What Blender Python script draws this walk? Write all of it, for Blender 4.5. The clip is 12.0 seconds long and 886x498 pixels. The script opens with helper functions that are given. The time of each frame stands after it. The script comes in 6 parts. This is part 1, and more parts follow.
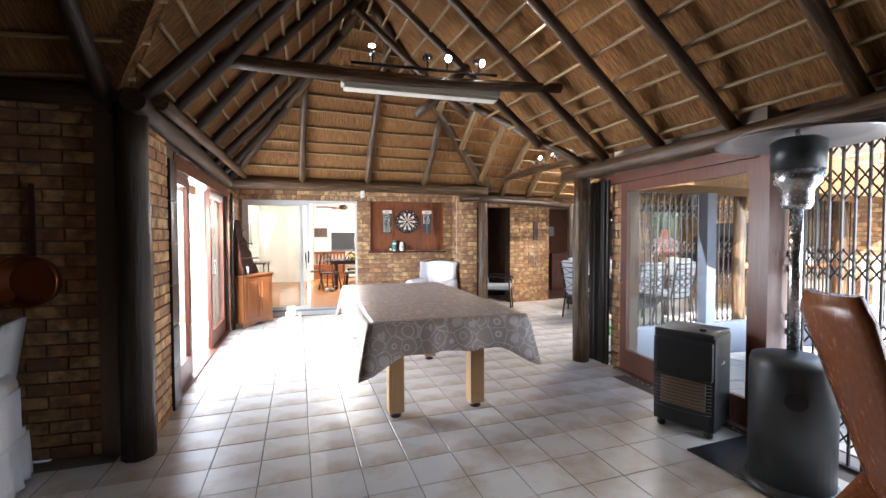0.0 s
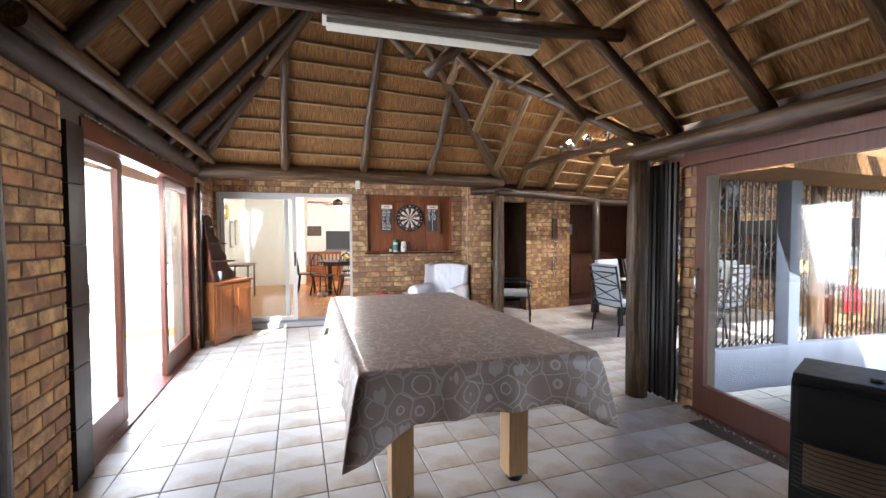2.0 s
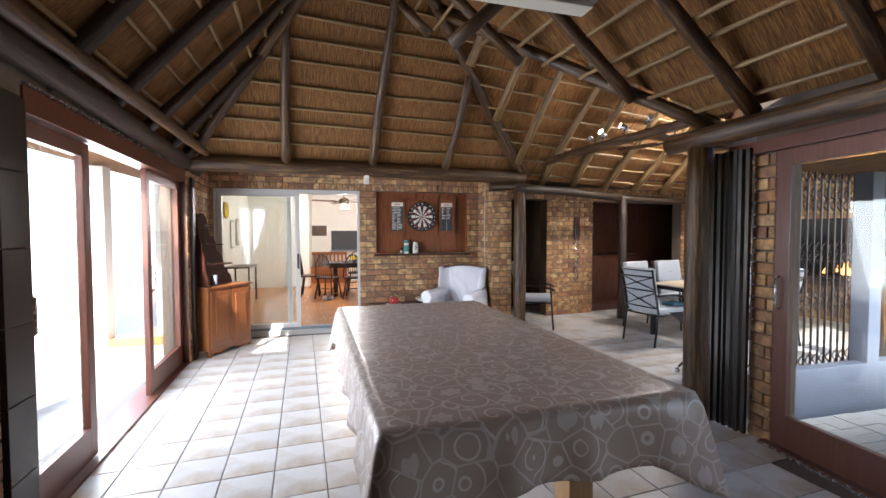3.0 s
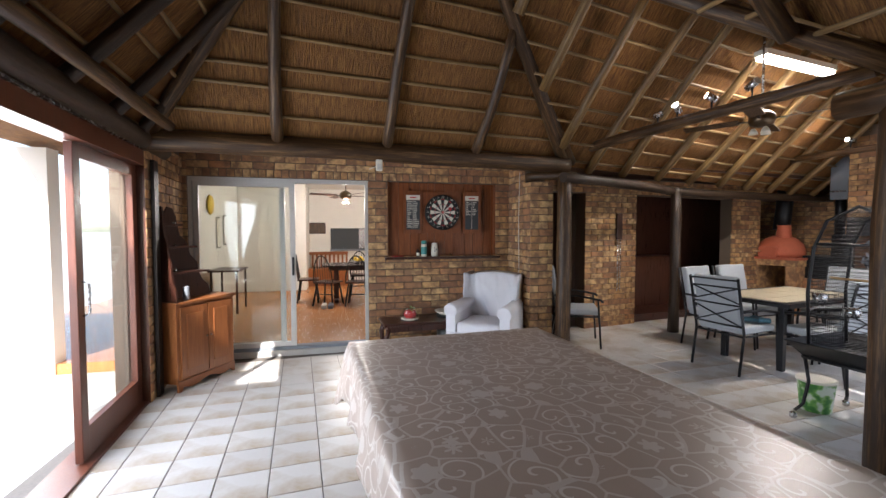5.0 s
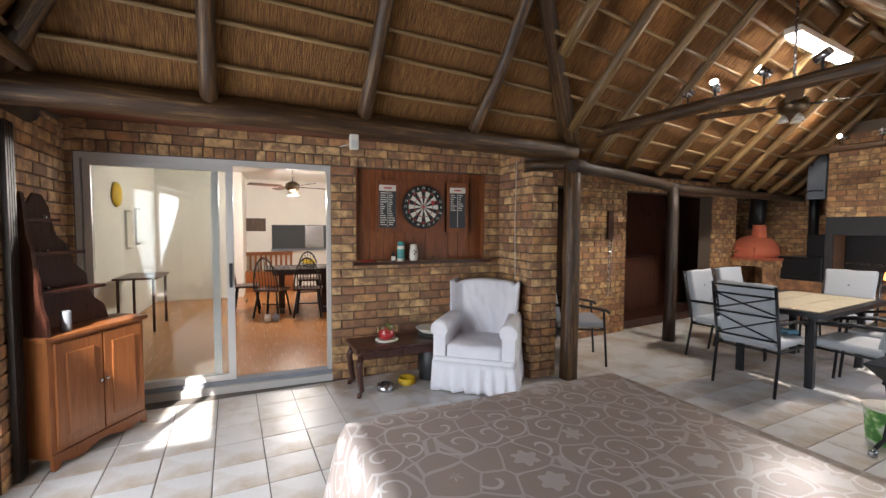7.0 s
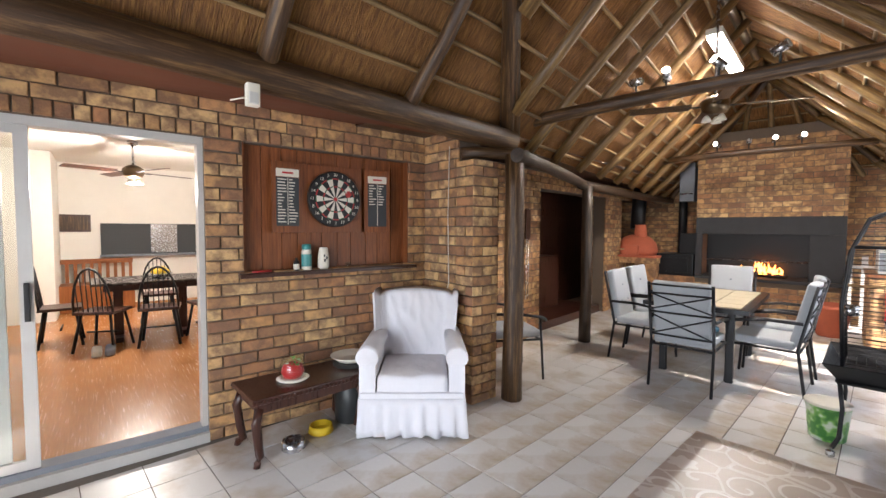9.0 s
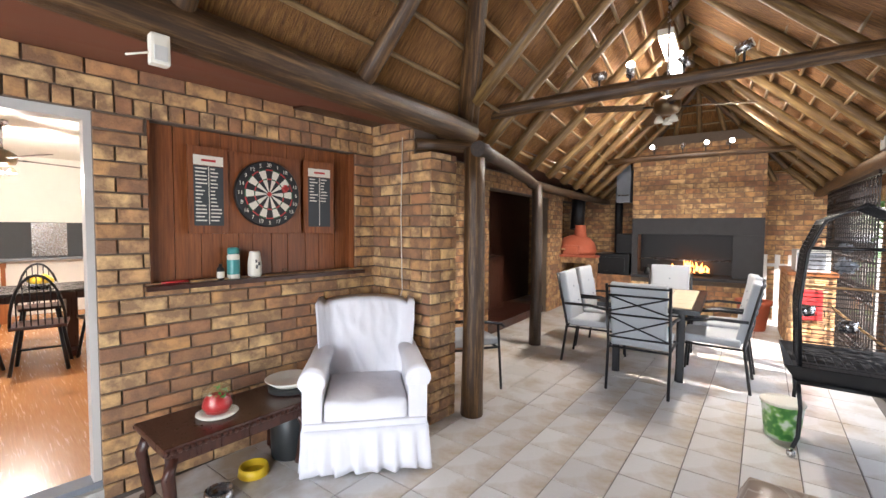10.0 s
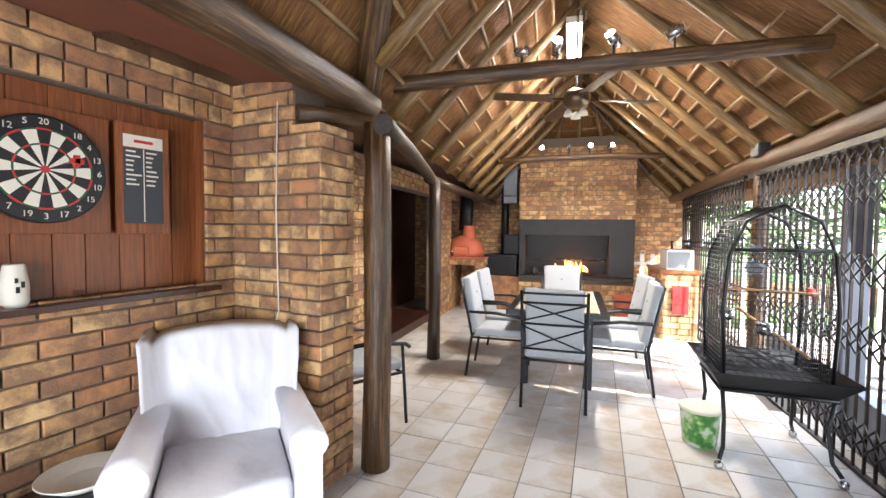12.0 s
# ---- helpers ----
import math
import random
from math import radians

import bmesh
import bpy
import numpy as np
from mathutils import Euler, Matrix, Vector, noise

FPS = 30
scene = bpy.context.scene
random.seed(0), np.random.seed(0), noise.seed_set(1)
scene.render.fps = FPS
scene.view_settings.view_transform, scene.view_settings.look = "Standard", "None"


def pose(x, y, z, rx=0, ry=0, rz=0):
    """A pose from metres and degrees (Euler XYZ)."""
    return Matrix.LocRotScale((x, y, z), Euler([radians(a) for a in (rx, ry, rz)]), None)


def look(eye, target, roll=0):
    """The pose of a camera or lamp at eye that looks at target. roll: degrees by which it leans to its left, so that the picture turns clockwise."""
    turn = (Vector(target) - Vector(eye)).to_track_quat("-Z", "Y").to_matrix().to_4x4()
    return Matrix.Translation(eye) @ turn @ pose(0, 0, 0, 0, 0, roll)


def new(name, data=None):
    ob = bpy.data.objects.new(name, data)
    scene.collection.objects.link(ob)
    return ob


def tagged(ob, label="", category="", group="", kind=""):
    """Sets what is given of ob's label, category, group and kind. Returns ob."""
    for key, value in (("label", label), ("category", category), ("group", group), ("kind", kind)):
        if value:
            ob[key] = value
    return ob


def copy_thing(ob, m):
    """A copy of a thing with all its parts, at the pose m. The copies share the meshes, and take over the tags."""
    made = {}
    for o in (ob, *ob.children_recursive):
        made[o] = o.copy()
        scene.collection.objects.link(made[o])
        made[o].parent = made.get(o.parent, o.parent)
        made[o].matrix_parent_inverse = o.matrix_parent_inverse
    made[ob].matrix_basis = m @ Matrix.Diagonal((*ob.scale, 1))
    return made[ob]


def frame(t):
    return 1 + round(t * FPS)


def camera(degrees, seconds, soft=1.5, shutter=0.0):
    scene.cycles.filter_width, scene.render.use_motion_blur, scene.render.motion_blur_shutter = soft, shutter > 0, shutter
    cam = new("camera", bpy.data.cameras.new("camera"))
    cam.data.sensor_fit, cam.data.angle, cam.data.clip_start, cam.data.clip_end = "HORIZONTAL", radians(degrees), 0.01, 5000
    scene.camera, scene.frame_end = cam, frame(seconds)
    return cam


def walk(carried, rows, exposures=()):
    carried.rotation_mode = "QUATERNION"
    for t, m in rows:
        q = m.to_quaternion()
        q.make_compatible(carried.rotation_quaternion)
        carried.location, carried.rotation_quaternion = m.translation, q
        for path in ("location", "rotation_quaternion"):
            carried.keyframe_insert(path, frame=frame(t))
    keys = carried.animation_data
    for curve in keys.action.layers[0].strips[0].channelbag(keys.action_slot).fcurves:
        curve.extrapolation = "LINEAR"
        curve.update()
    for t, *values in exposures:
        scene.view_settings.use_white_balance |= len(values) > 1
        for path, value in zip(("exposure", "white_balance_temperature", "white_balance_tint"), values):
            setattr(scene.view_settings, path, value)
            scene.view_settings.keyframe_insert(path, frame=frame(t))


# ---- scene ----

cam = camera(92.6, 12.0)
PATH = [
    (0, (-0.38, -8.142, 1.457), (0.107, -6.203, 1.392), -0.1),
    (0.5, (-0.361, -7.887, 1.452), (0.132, -5.95, 1.383), -0.1),
    (1, (-0.345, -7.598, 1.451), (0.153, -5.662, 1.385), -0.1),
    (1.5, (-0.308, -7.336, 1.448), (0.191, -5.401, 1.379), -0.1),
    (2, (-0.265, -7.036, 1.458), (0.227, -5.099, 1.386), -0.1),
    (2.5, (-0.259, -6.768, 1.456), (0.217, -4.827, 1.38), -0.1),
    (3, (-0.284, -6.46, 1.46), (0.186, -4.518, 1.387), -0.1),
    (5, (-0.369, -5.307, 1.487), (0.114, -3.368, 1.4), 0.0),
    (5.5, (-0.405, -5.018, 1.49), (0.099, -3.085, 1.4), 0.0),
    (6, (-0.448, -4.748, 1.492), (0.113, -2.83, 1.4), 0.0),
    (6.5, (-0.493, -4.491, 1.504), (0.152, -2.6, 1.406), 0.2),
    (8.5, (-0.572, -3.501, 1.499), (0.549, -1.848, 1.403), 0.2),
    (9, (-0.56, -3.272, 1.486), (0.698, -1.72, 1.39), 0.3),
    (9.5, (-0.501, -3.072, 1.493), (0.871, -1.62, 1.398), 0.3),
    (10, (-0.44, -2.876, 1.49), (1.046, -1.542, 1.395), 0.4),
    (10.5, (-0.367, -2.679, 1.495), (1.222, -1.469, 1.40), 0.6),
    (11, (-0.257, -2.511, 1.482), (1.427, -1.435, 1.392), 0.6),
    (11.5, (-0.112, -2.391, 1.485), (1.645, -1.439, 1.396), 0.6),
    (12, (0.032, -2.282, 1.48), (1.844, -1.439, 1.394), 0.6),
]
walk(cam, [(t, look(eye, target, roll)) for t, eye, target, roll in PATH],
     exposures=[(0, 2.98, 5950, 13), (3, 2.15, 5950, 14), (5, 1.6, 6150, 14), (6.5, 1.66, 6300, 14), (8.5, 2.0, 6350, 14), (10, 2.45, 6350, 14), (12, 2.78, 6250, 13)])

# ---- light ----
SUN_TO = Vector((0.36, 0.93, -0.72)).normalized()
world = bpy.data.worlds.new("sky")
scene.world = world
world.use_nodes = True
wn = world.node_tree
sky = wn.nodes.new("ShaderNodeTexSky")
sky.sky_type, sky.sun_disc = "NISHITA", False
sky.sun_elevation = math.asin(-SUN_TO.z)
sky.sun_rotation = math.atan2(-SUN_TO.x, -SUN_TO.y)
wn.links.new(sky.outputs[0], wn.nodes["Background"].inputs[0])
wn.nodes["Background"].inputs[1].default_value = 0.15
sun_data = bpy.data.lights.new("sun", "SUN")
sun_data.energy, sun_data.angle, sun_data.color = 5.0, radians(0.6), (1, 0.95, 0.87)
sun = new("sun", sun_data)
sun.matrix_world = look((0, 0, 20), Vector((0, 0, 20)) + SUN_TO)


def window_light(m, w, h, watts):
    """Sky light entering through an opening; the lamp's -z points into the room."""
    ld = bpy.data.lights.new("window_light", "AREA")
    ld.shape, ld.size, ld.size_y, ld.energy, ld.color = "RECTANGLE", w, h, watts, (0.90, 0.95, 1.0)
    new("window_light", ld).matrix_world = m


window_light(look((-2.35, -2.6, 1.05), (0, -2.4, 0.35)), 2.8, 1.95, 42)
window_light(look((3.05, -6.85, 1.0), (0, -6.65, -0.6)), 1.4, 1.7, 9)
window_light(look((4.72, -3.72, 1.1), (4.4, -1.4, 0.3)), 3.4, 1.8, 17)


# ---- materials ----
class Mat:
    """A small builder for node materials."""

    def __init__(self, name, rough=0.6, metal=0.0, spec=0.5):
        self.m = bpy.data.materials.new(name)
        self.m.use_nodes = True
        self.t = self.m.node_tree
        self.b = self.t.nodes["Principled BSDF"]
        self.b.inputs["Roughness"].default_value = rough
        self.b.inputs["Metallic"].default_value = metal
        self.b.inputs["Specular IOR Level"].default_value = spec

    def node(self, kind, **vals):
        n = self.t.nodes.new("ShaderNode" + kind)
        for k, v in vals.items():
            n.inputs[k].default_value = v
        return n

    def link(self, a, b):
        self.t.links.new(a, b)

    def coord(self, scale=(1, 1, 1)):
        tc = self.node("TexCoord")
        mp = self.node("Mapping", Scale=scale)
        self.link(tc.outputs["Object"], mp.inputs["Vector"])
        return mp.outputs["Vector"]

    def noise(self, scale, stretch=(1, 1, 1), detail=5, rough=0.6):
        n = self.node("TexNoise", Scale=scale, Detail=detail, Roughness=rough)
        self.link(self.coord(stretch), n.inputs["Vector"])
        return n.outputs["Fac"]

    def ramp(self, fac, stops):
        r = self.node("ValToRGB")
        e = r.color_ramp.elements
        while len(e) < len(stops):
            e.new(0.5)
        for el, (p, c) in zip(e, stops):
            el.position, el.color = p, (*c, 1)
        self.link(fac, r.inputs[0])
        return r.outputs[0]

    def mix(self, fac, a, b, mode="MIX"):
        n = self.t.nodes.new("ShaderNodeMix")
        n.data_type, n.blend_type = "RGBA", mode
        for sock, v in ((n.inputs[0], fac), (n.inputs[6], a), (n.inputs[7], b)):
            if isinstance(v, (int, float)):
                sock.default_value = v
            elif isinstance(v, tuple):
                sock.default_value = (*v, 1)
            else:
                self.link(v, sock)
        return n.outputs[2]

    def math(self, op, a, b=0.0):
        n = self.t.nodes.new("ShaderNodeMath")
        n.operation = op
        for sock, v in zip(n.inputs, (a, b)):
            if isinstance(v, (int, float)):
                sock.default_value = v
            else:
                self.link(v, sock)
        return n.outputs[0]

    def rand(self):
        o = self.node("ObjectInfo").outputs["Random"]
        g = self.node("NewGeometry").outputs["Random Per Island"]
        return self.math("FRACT", self.math("ADD", o, g))

    def color(self, c):
        if isinstance(c, tuple):
            self.b.inputs["Base Color"].default_value = (*c, 1)
        else:
            self.link(c, self.b.inputs["Base Color"])
        return self

    def rough(self, fac, lo, hi):
        n = self.node("MapRange")
        n.inputs["To Min"].default_value, n.inputs["To Max"].default_value = lo, hi
        self.link(fac, n.inputs["Value"])
        self.link(n.outputs[0], self.b.inputs["Roughness"])
        return self

    def bump(self, height, strength=0.3, dist=0.01):
        n = self.node("Bump", Strength=strength, Distance=dist)
        self.link(height, n.inputs["Height"])
        self.link(n.outputs[0], self.b.inputs["Normal"])
        return self


def plain(name, c, rough=0.6, metal=0.0, var=0.12, scale=18.0, bump=0.1):
    """A surface with slight mottling and grain."""
    m = Mat(name, rough, metal)
    f = m.noise(scale)
    g = m.noise(2.3, detail=3)
    dark = tuple(v * (1 - 2 * var) for v in c)
    col = m.mix(f, dark, tuple(min(1, v * (1 + var)) for v in c))
    col = m.mix(m.math("MULTIPLY", g, 0.35), col, tuple(v * 0.75 for v in c))
    m.color(col).rough(f, max(0.03, rough - 0.1), min(1, rough + 0.12)).bump(f, bump, 0.003)
    return m.m


def brick_mat():
    m = Mat("brick", 0.85)
    r = m.rand()
    base = m.ramp(r, [(0, (0.50, 0.25, 0.09)), (0.3, (0.60, 0.36, 0.15)), (0.55, (0.68, 0.45, 0.21)), (0.72, (0.46, 0.20, 0.08)), (0.85, (0.24, 0.10, 0.055)), (1, (0.54, 0.28, 0.10))])
    off = m.node("CombineXYZ")
    for k, f in enumerate((31.0, 57.0, 83.0)):
        m.link(m.math("MULTIPLY", r, f), off.inputs[k])
    add = m.t.nodes.new("ShaderNodeVectorMath")
    m.link(m.coord(), add.inputs[0])
    m.link(off.outputs[0], add.inputs[1])
    nn = m.node("TexNoise", Scale=9.0, Detail=6.0, Roughness=0.6)
    m.link(add.outputs[0], nn.inputs["Vector"])
    n = nn.outputs["Fac"]
    flash = m.ramp(n, [(0.38, (0, 0, 0)), (0.58, (1, 1, 1))])
    col = m.mix(m.math("MULTIPLY", flash, 0.85), base, (0.13, 0.06, 0.04))
    fine = m.noise(120, detail=3)
    col = m.mix(m.math("MULTIPLY", fine, 0.25), col, (0.62, 0.42, 0.22))
    m.color(col).bump(m.math("ADD", fine, n), 0.5, 0.006)
    return m.m


def thatch_mat():
    m = Mat("thatch", 0.9)
    n1 = m.noise(4.0, (26, 1.6, 5), detail=8, rough=0.72)
    n2 = m.noise(1.3, detail=4)
    n3 = m.noise(11, (9, 0.9, 3), detail=4)
    col = m.ramp(n1, [(0.30, (0.025, 0.008, 0.002)), (0.46, (0.20, 0.082, 0.018)), (0.6, (0.44, 0.205, 0.05)), (0.8, (0.68, 0.40, 0.13))])
    col = m.mix(m.math("MULTIPLY", n2, 0.5), col, (0.20, 0.10, 0.04))
    m.color(col).bump(m.math("ADD", n1, n3), 1.0, 0.035)
    return m.m


def log_mat(name, pale, dark):
    m = Mat(name, 0.45, spec=0.45)
    n1 = m.noise(3.0, (14, 14, 0.8), detail=7, rough=0.7)
    n2 = m.noise(2.0, (1, 1, 1.5), detail=3)
    col = m.ramp(n1, [(0.32, tuple(v * 0.35 for v in dark)), (0.5, dark), (0.72, pale)])
    col = m.mix(m.math("MULTIPLY", n2, 0.6), col, tuple(v * 0.5 for v in dark))
    m.color(col).rough(n1, 0.32, 0.6).bump(n1, 0.6, 0.01)
    return m.m


def wood_mat(name, a, b, rough=0.4, grain=(22, 22, 1.2)):
    m = Mat(name, rough)
    n1 = m.noise(3.0, grain, detail=6, rough=0.65)
    n2 = m.noise(1.7, detail=3)
    col = m.ramp(n1, [(0.3, a), (0.7, b)])
    col = m.mix(m.math("MULTIPLY", n2, 0.35), col, tuple(v * 0.6 for v in a))
    r = m.rand()
    col = m.mix(m.math("MULTIPLY", r, 0.3), col, tuple(v * 0.55 for v in a))
    m.color(col).rough(n1, rough - 0.1, rough + 0.15).bump(n1, 0.25, 0.003)
    return m.m


def tile_mat():
    m = Mat("floor_tile", 0.35)
    n1 = m.noise(2.2, detail=5)
    n2 = m.noise(40, detail=3)
    r = m.rand()
    col = m.mix(r, (0.54, 0.525, 0.505), (0.65, 0.635, 0.61))
    stain = m.ramp(n1, [(0.46, (0, 0, 0)), (0.66, (1, 1, 1))])
    col = m.mix(m.math("MULTIPLY", stain, 0.8), col, (0.36, 0.255, 0.14))
    col = m.mix(m.math("MULTIPLY", n2, 0.25), col, (0.40, 0.36, 0.30))
    m.color(col).rough(n1, 0.22, 0.5).bump(n2, 0.12, 0.002)
    return m.m


def cloth_mat():
    """Satin cloth with a paler pattern of scrolls and flowers."""
    m = Mat("tablecloth", 0.3)
    base = m.noise(3, detail=3)
    vc = m.node("TexVoronoi", Scale=9.5, Randomness=0.75)
    warp = m.node("TexNoise", Scale=3.0, Detail=1.0)
    m.link(m.coord(), warp.inputs["Vector"])
    place = m.mix(0.06, m.coord(), warp.outputs["Color"])
    m.link(place, vc.inputs["Vector"])
    diff = m.t.nodes.new("ShaderNodeVectorMath")
    diff.operation = "SUBTRACT"
    m.link(place, diff.inputs[0])
    m.link(vc.outputs["Position"], diff.inputs[1])
    xyz = m.node("SeparateXYZ")
    m.link(diff.outputs[0], xyz.inputs[0])
    ang = m.math("ARCTAN2", xyz.outputs[1], xyz.outputs[0])
    spiral = m.math("SINE", m.math("ADD", m.math("MULTIPLY", vc.outputs["Distance"], 15.0), ang))
    line = m.ramp(spiral, [(0.86, (0, 0, 0)), (0.95, (1, 1, 1))])
    pick = m.node("SeparateColor")
    m.link(vc.outputs["Color"], pick.inputs[0])
    chosen = m.math("GREATER_THAN", pick.outputs[0], 0.62)
    petal = m.math("ADD", m.math("MULTIPLY", m.math("SINE", m.math("MULTIPLY", ang, 6.0)), 0.05), 0.36)
    flower = m.math("MULTIPLY", chosen, m.math("LESS_THAN", vc.outputs["Distance"], petal))
    plainline = m.math("MULTIPLY", line, m.math("SUBTRACT", 1.0, chosen))
    edge = m.node("TexVoronoi", Scale=9.5, Randomness=0.75)
    edge.feature = "DISTANCE_TO_EDGE"
    m.link(place, edge.inputs["Vector"])
    stem = m.math("MULTIPLY", m.math("LESS_THAN", edge.outputs["Distance"], 0.03), 0.7)
    pat = m.math("MAXIMUM", m.math("MAXIMUM", plainline, m.math("MULTIPLY", flower, 0.75)), stem)
    col = m.mix(base, (0.40, 0.31, 0.25), (0.48, 0.385, 0.325))
    col = m.mix(m.math("MULTIPLY", pat, 0.75), col, (0.74, 0.70, 0.66))
    weave = m.noise(400, (1, 1, 1), detail=2)
    m.color(col).bump(m.math("ADD", pat, m.math("MULTIPLY", weave, 0.4)), 0.15, 0.002)
    return m.m


def glass_mat():
    m = bpy.data.materials.new("glass")
    m.use_nodes = True
    t = m.node_tree
    t.nodes.clear()
    out = t.nodes.new("ShaderNodeOutputMaterial")
    tr = t.nodes.new("ShaderNodeBsdfTransparent")
    tr.inputs[0].default_value = (0.93, 0.95, 0.94, 1)
    gl = t.nodes.new("ShaderNodeBsdfGlossy")
    gl.inputs["Roughness"].default_value = 0.03
    lw = t.nodes.new("ShaderNodeLayerWeight")
    lw.inputs[0].default_value = 0.5
    pw = t.nodes.new("ShaderNodeMath")
    pw.operation = "POWER"
    pw.inputs[1].default_value = 4.0
    t.links.new(lw.outputs["Facing"], pw.inputs[0])
    fr = t.nodes.new("ShaderNodeMath")
    fr.operation = "MULTIPLY_ADD"
    fr.inputs[1].default_value, fr.inputs[2].default_value = 0.6, 0.045
    t.links.new(pw.outputs[0], fr.inputs[0])
    mx = t.nodes.new("ShaderNodeMixShader")
    t.links.new(fr.outputs[0], mx.inputs[0])
    t.links.new(tr.outputs[0], mx.inputs[1])
    t.links.new(gl.outputs[0], mx.inputs[2])
    t.links.new(mx.outputs[0], out.inputs[0])
    return m


def glow(name, c, power):
    m = Mat(name, 0.4)
    m.color(c)
    m.b.inputs["Emission Color"].default_value = (*c, 1)
    m.b.inputs["Emission Strength"].default_value = power
    return m.m


def leaf_mat(name, a, b):
    m = Mat(name, 0.6)
    m.color(m.mix(m.rand(), a, b))
    return m.m


def cotton():
    m = Mat("white_cotton", 0.9)
    folds = m.noise(4.5, (1, 1, 0.35), detail=3, rough=0.45)
    weave = m.noise(260, detail=2)
    soil = m.noise(2.0, detail=4)
    m.color(m.mix(soil, (0.66, 0.645, 0.66), (0.77, 0.76, 0.79))).bump(m.math("ADD", folds, m.math("MULTIPLY", weave, 0.03)), 0.8, 0.05)
    return m.m


def leafy_print():
    m = Mat("green_print", 0.4)
    m.color(m.ramp(m.noise(9, detail=2), [(0.42, (0.05, 0.20, 0.04)), (0.5, (0.20, 0.42, 0.10)), (0.58, (0.60, 0.66, 0.56))]))
    return m.m


BRICK = brick_mat()
MORTAR = plain("mortar", (0.17, 0.125, 0.09), 0.95, var=0.2, scale=60, bump=0.4)
SOOTY = plain("sooty_plaster", (0.035, 0.035, 0.038), 0.8, var=0.3, scale=8)
THATCH = thatch_mat()
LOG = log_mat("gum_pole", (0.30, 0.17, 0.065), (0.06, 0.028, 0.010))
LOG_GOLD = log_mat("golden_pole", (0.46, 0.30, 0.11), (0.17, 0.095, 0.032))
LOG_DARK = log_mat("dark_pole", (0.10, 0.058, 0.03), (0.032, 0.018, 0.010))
LATH = log_mat("lath_pole", (0.50, 0.34, 0.16), (0.27, 0.165, 0.07))
MERANTI = wood_mat("red_hardwood", (0.10, 0.028, 0.014), (0.19, 0.06, 0.03), 0.35)
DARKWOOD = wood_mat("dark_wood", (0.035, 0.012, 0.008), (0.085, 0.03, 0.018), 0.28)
CHERRY = wood_mat("cherry_wood", (0.24, 0.075, 0.022), (0.40, 0.15, 0.05), 0.3)
PANEL = wood_mat("panel_board", (0.12, 0.03, 0.009), (0.36, 0.12, 0.035), 0.4)
PINE = wood_mat("pine", (0.48, 0.27, 0.11), (0.64, 0.40, 0.19), 0.45)
LAMINATE = wood_mat("laminate", (0.42, 0.17, 0.055), (0.58, 0.27, 0.10), 0.22, (30, 1.4, 10))
TILE = tile_mat()
GROUT = plain("grout", (0.16, 0.14, 0.12), 0.9, var=0.2, scale=50)
CLOTH = cloth_mat()
WHITE = cotton()
CUSHION = plain("grey_cushion", (0.40, 0.42, 0.44), 0.85, var=0.06, scale=120)
WALLWHITE = plain("white_paint", (0.80, 0.77, 0.71), 0.7, var=0.03, scale=5)
REDBOARD = plain("red_board", (0.19, 0.065, 0.035), 0.6, var=0.15, scale=6)
BLACKMETAL = plain("black_metal", (0.018, 0.018, 0.02), 0.38, 0.4, var=0.2)
BLACKPLASTIC = plain("black_plastic", (0.010, 0.010, 0.011), 0.45, var=0.15, bump=0.03)
GATE = plain("gate_bronze", (0.03, 0.022, 0.018), 0.4, 0.5, var=0.2)
STEEL = plain("steel", (0.55, 0.55, 0.56), 0.25, 0.95, var=0.1, scale=40, bump=0.03)
ALU = plain("white_aluminium", (0.62, 0.61, 0.58), 0.35, 0.2, var=0.03)
GREYPAINT = plain("grey_enamel", (0.045, 0.048, 0.048), 0.4, 0.4, var=0.1)
TERRACOTTA = plain("terracotta", (0.52, 0.13, 0.065), 0.75, var=0.12, scale=14)
LEATHER = wood_mat("tan_wood", (0.17, 0.05, 0.018), (0.30, 0.10, 0.035), 0.22)
CONCRETE = plain("concrete", (0.52, 0.50, 0.46), 0.9, var=0.1, scale=7, bump=0.3)
GREYBOARD = plain("grey_board", (0.22, 0.24, 0.27), 0.7, var=0.1, scale=9)
# grey board darkened to paint in the shade on the veranda wall and posts
SHADEBOARD = plain("grey_board_shaded", (0.14, 0.15, 0.18), 0.6, var=0.12, scale=9)
SLATE = plain("chalkboard", (0.05, 0.055, 0.06), 0.7, var=0.15)
GRASS = leaf_mat("grass", (0.07, 0.13, 0.025), (0.12, 0.19, 0.04))
LEAF = leaf_mat("leaf", (0.05, 0.10, 0.025), (0.11, 0.18, 0.045))
CREAM = plain("cream_plastic", (0.72, 0.68, 0.58), 0.45, var=0.03)
RED = plain("red_plastic", (0.50, 0.03, 0.03), 0.4)
YELLOW = plain("yellow_plastic", (0.70, 0.46, 0.02), 0.4)
TEAL = plain("teal_label", (0.05, 0.26, 0.25), 0.4)
GREEN = leafy_print()
GLASS = glass_mat()
TUBE = glow("tube_light", (1.0, 0.95, 0.86), 16.0)
BULB = glow("spot_bulb", (1.0, 0.94, 0.84), 25.0)
FLAME = glow("flame", (1.0, 0.33, 0.06), 2.2)


# ---- building blocks ----
def part(name, bm, material, parent=None, label=""):
    me = bpy.data.meshes.new(name)
    bm.to_mesh(me)
    bm.free()
    me.materials.append(material)
    ob = new(name, me)
    if parent:
        ob.parent = parent
    return tagged(ob, label)


def thing(name, m, label, category, group="", kind=""):
    ob = new(name)
    ob.empty_display_size = 0.1
    ob.matrix_basis = m
    return tagged(ob, label, category, group, kind)


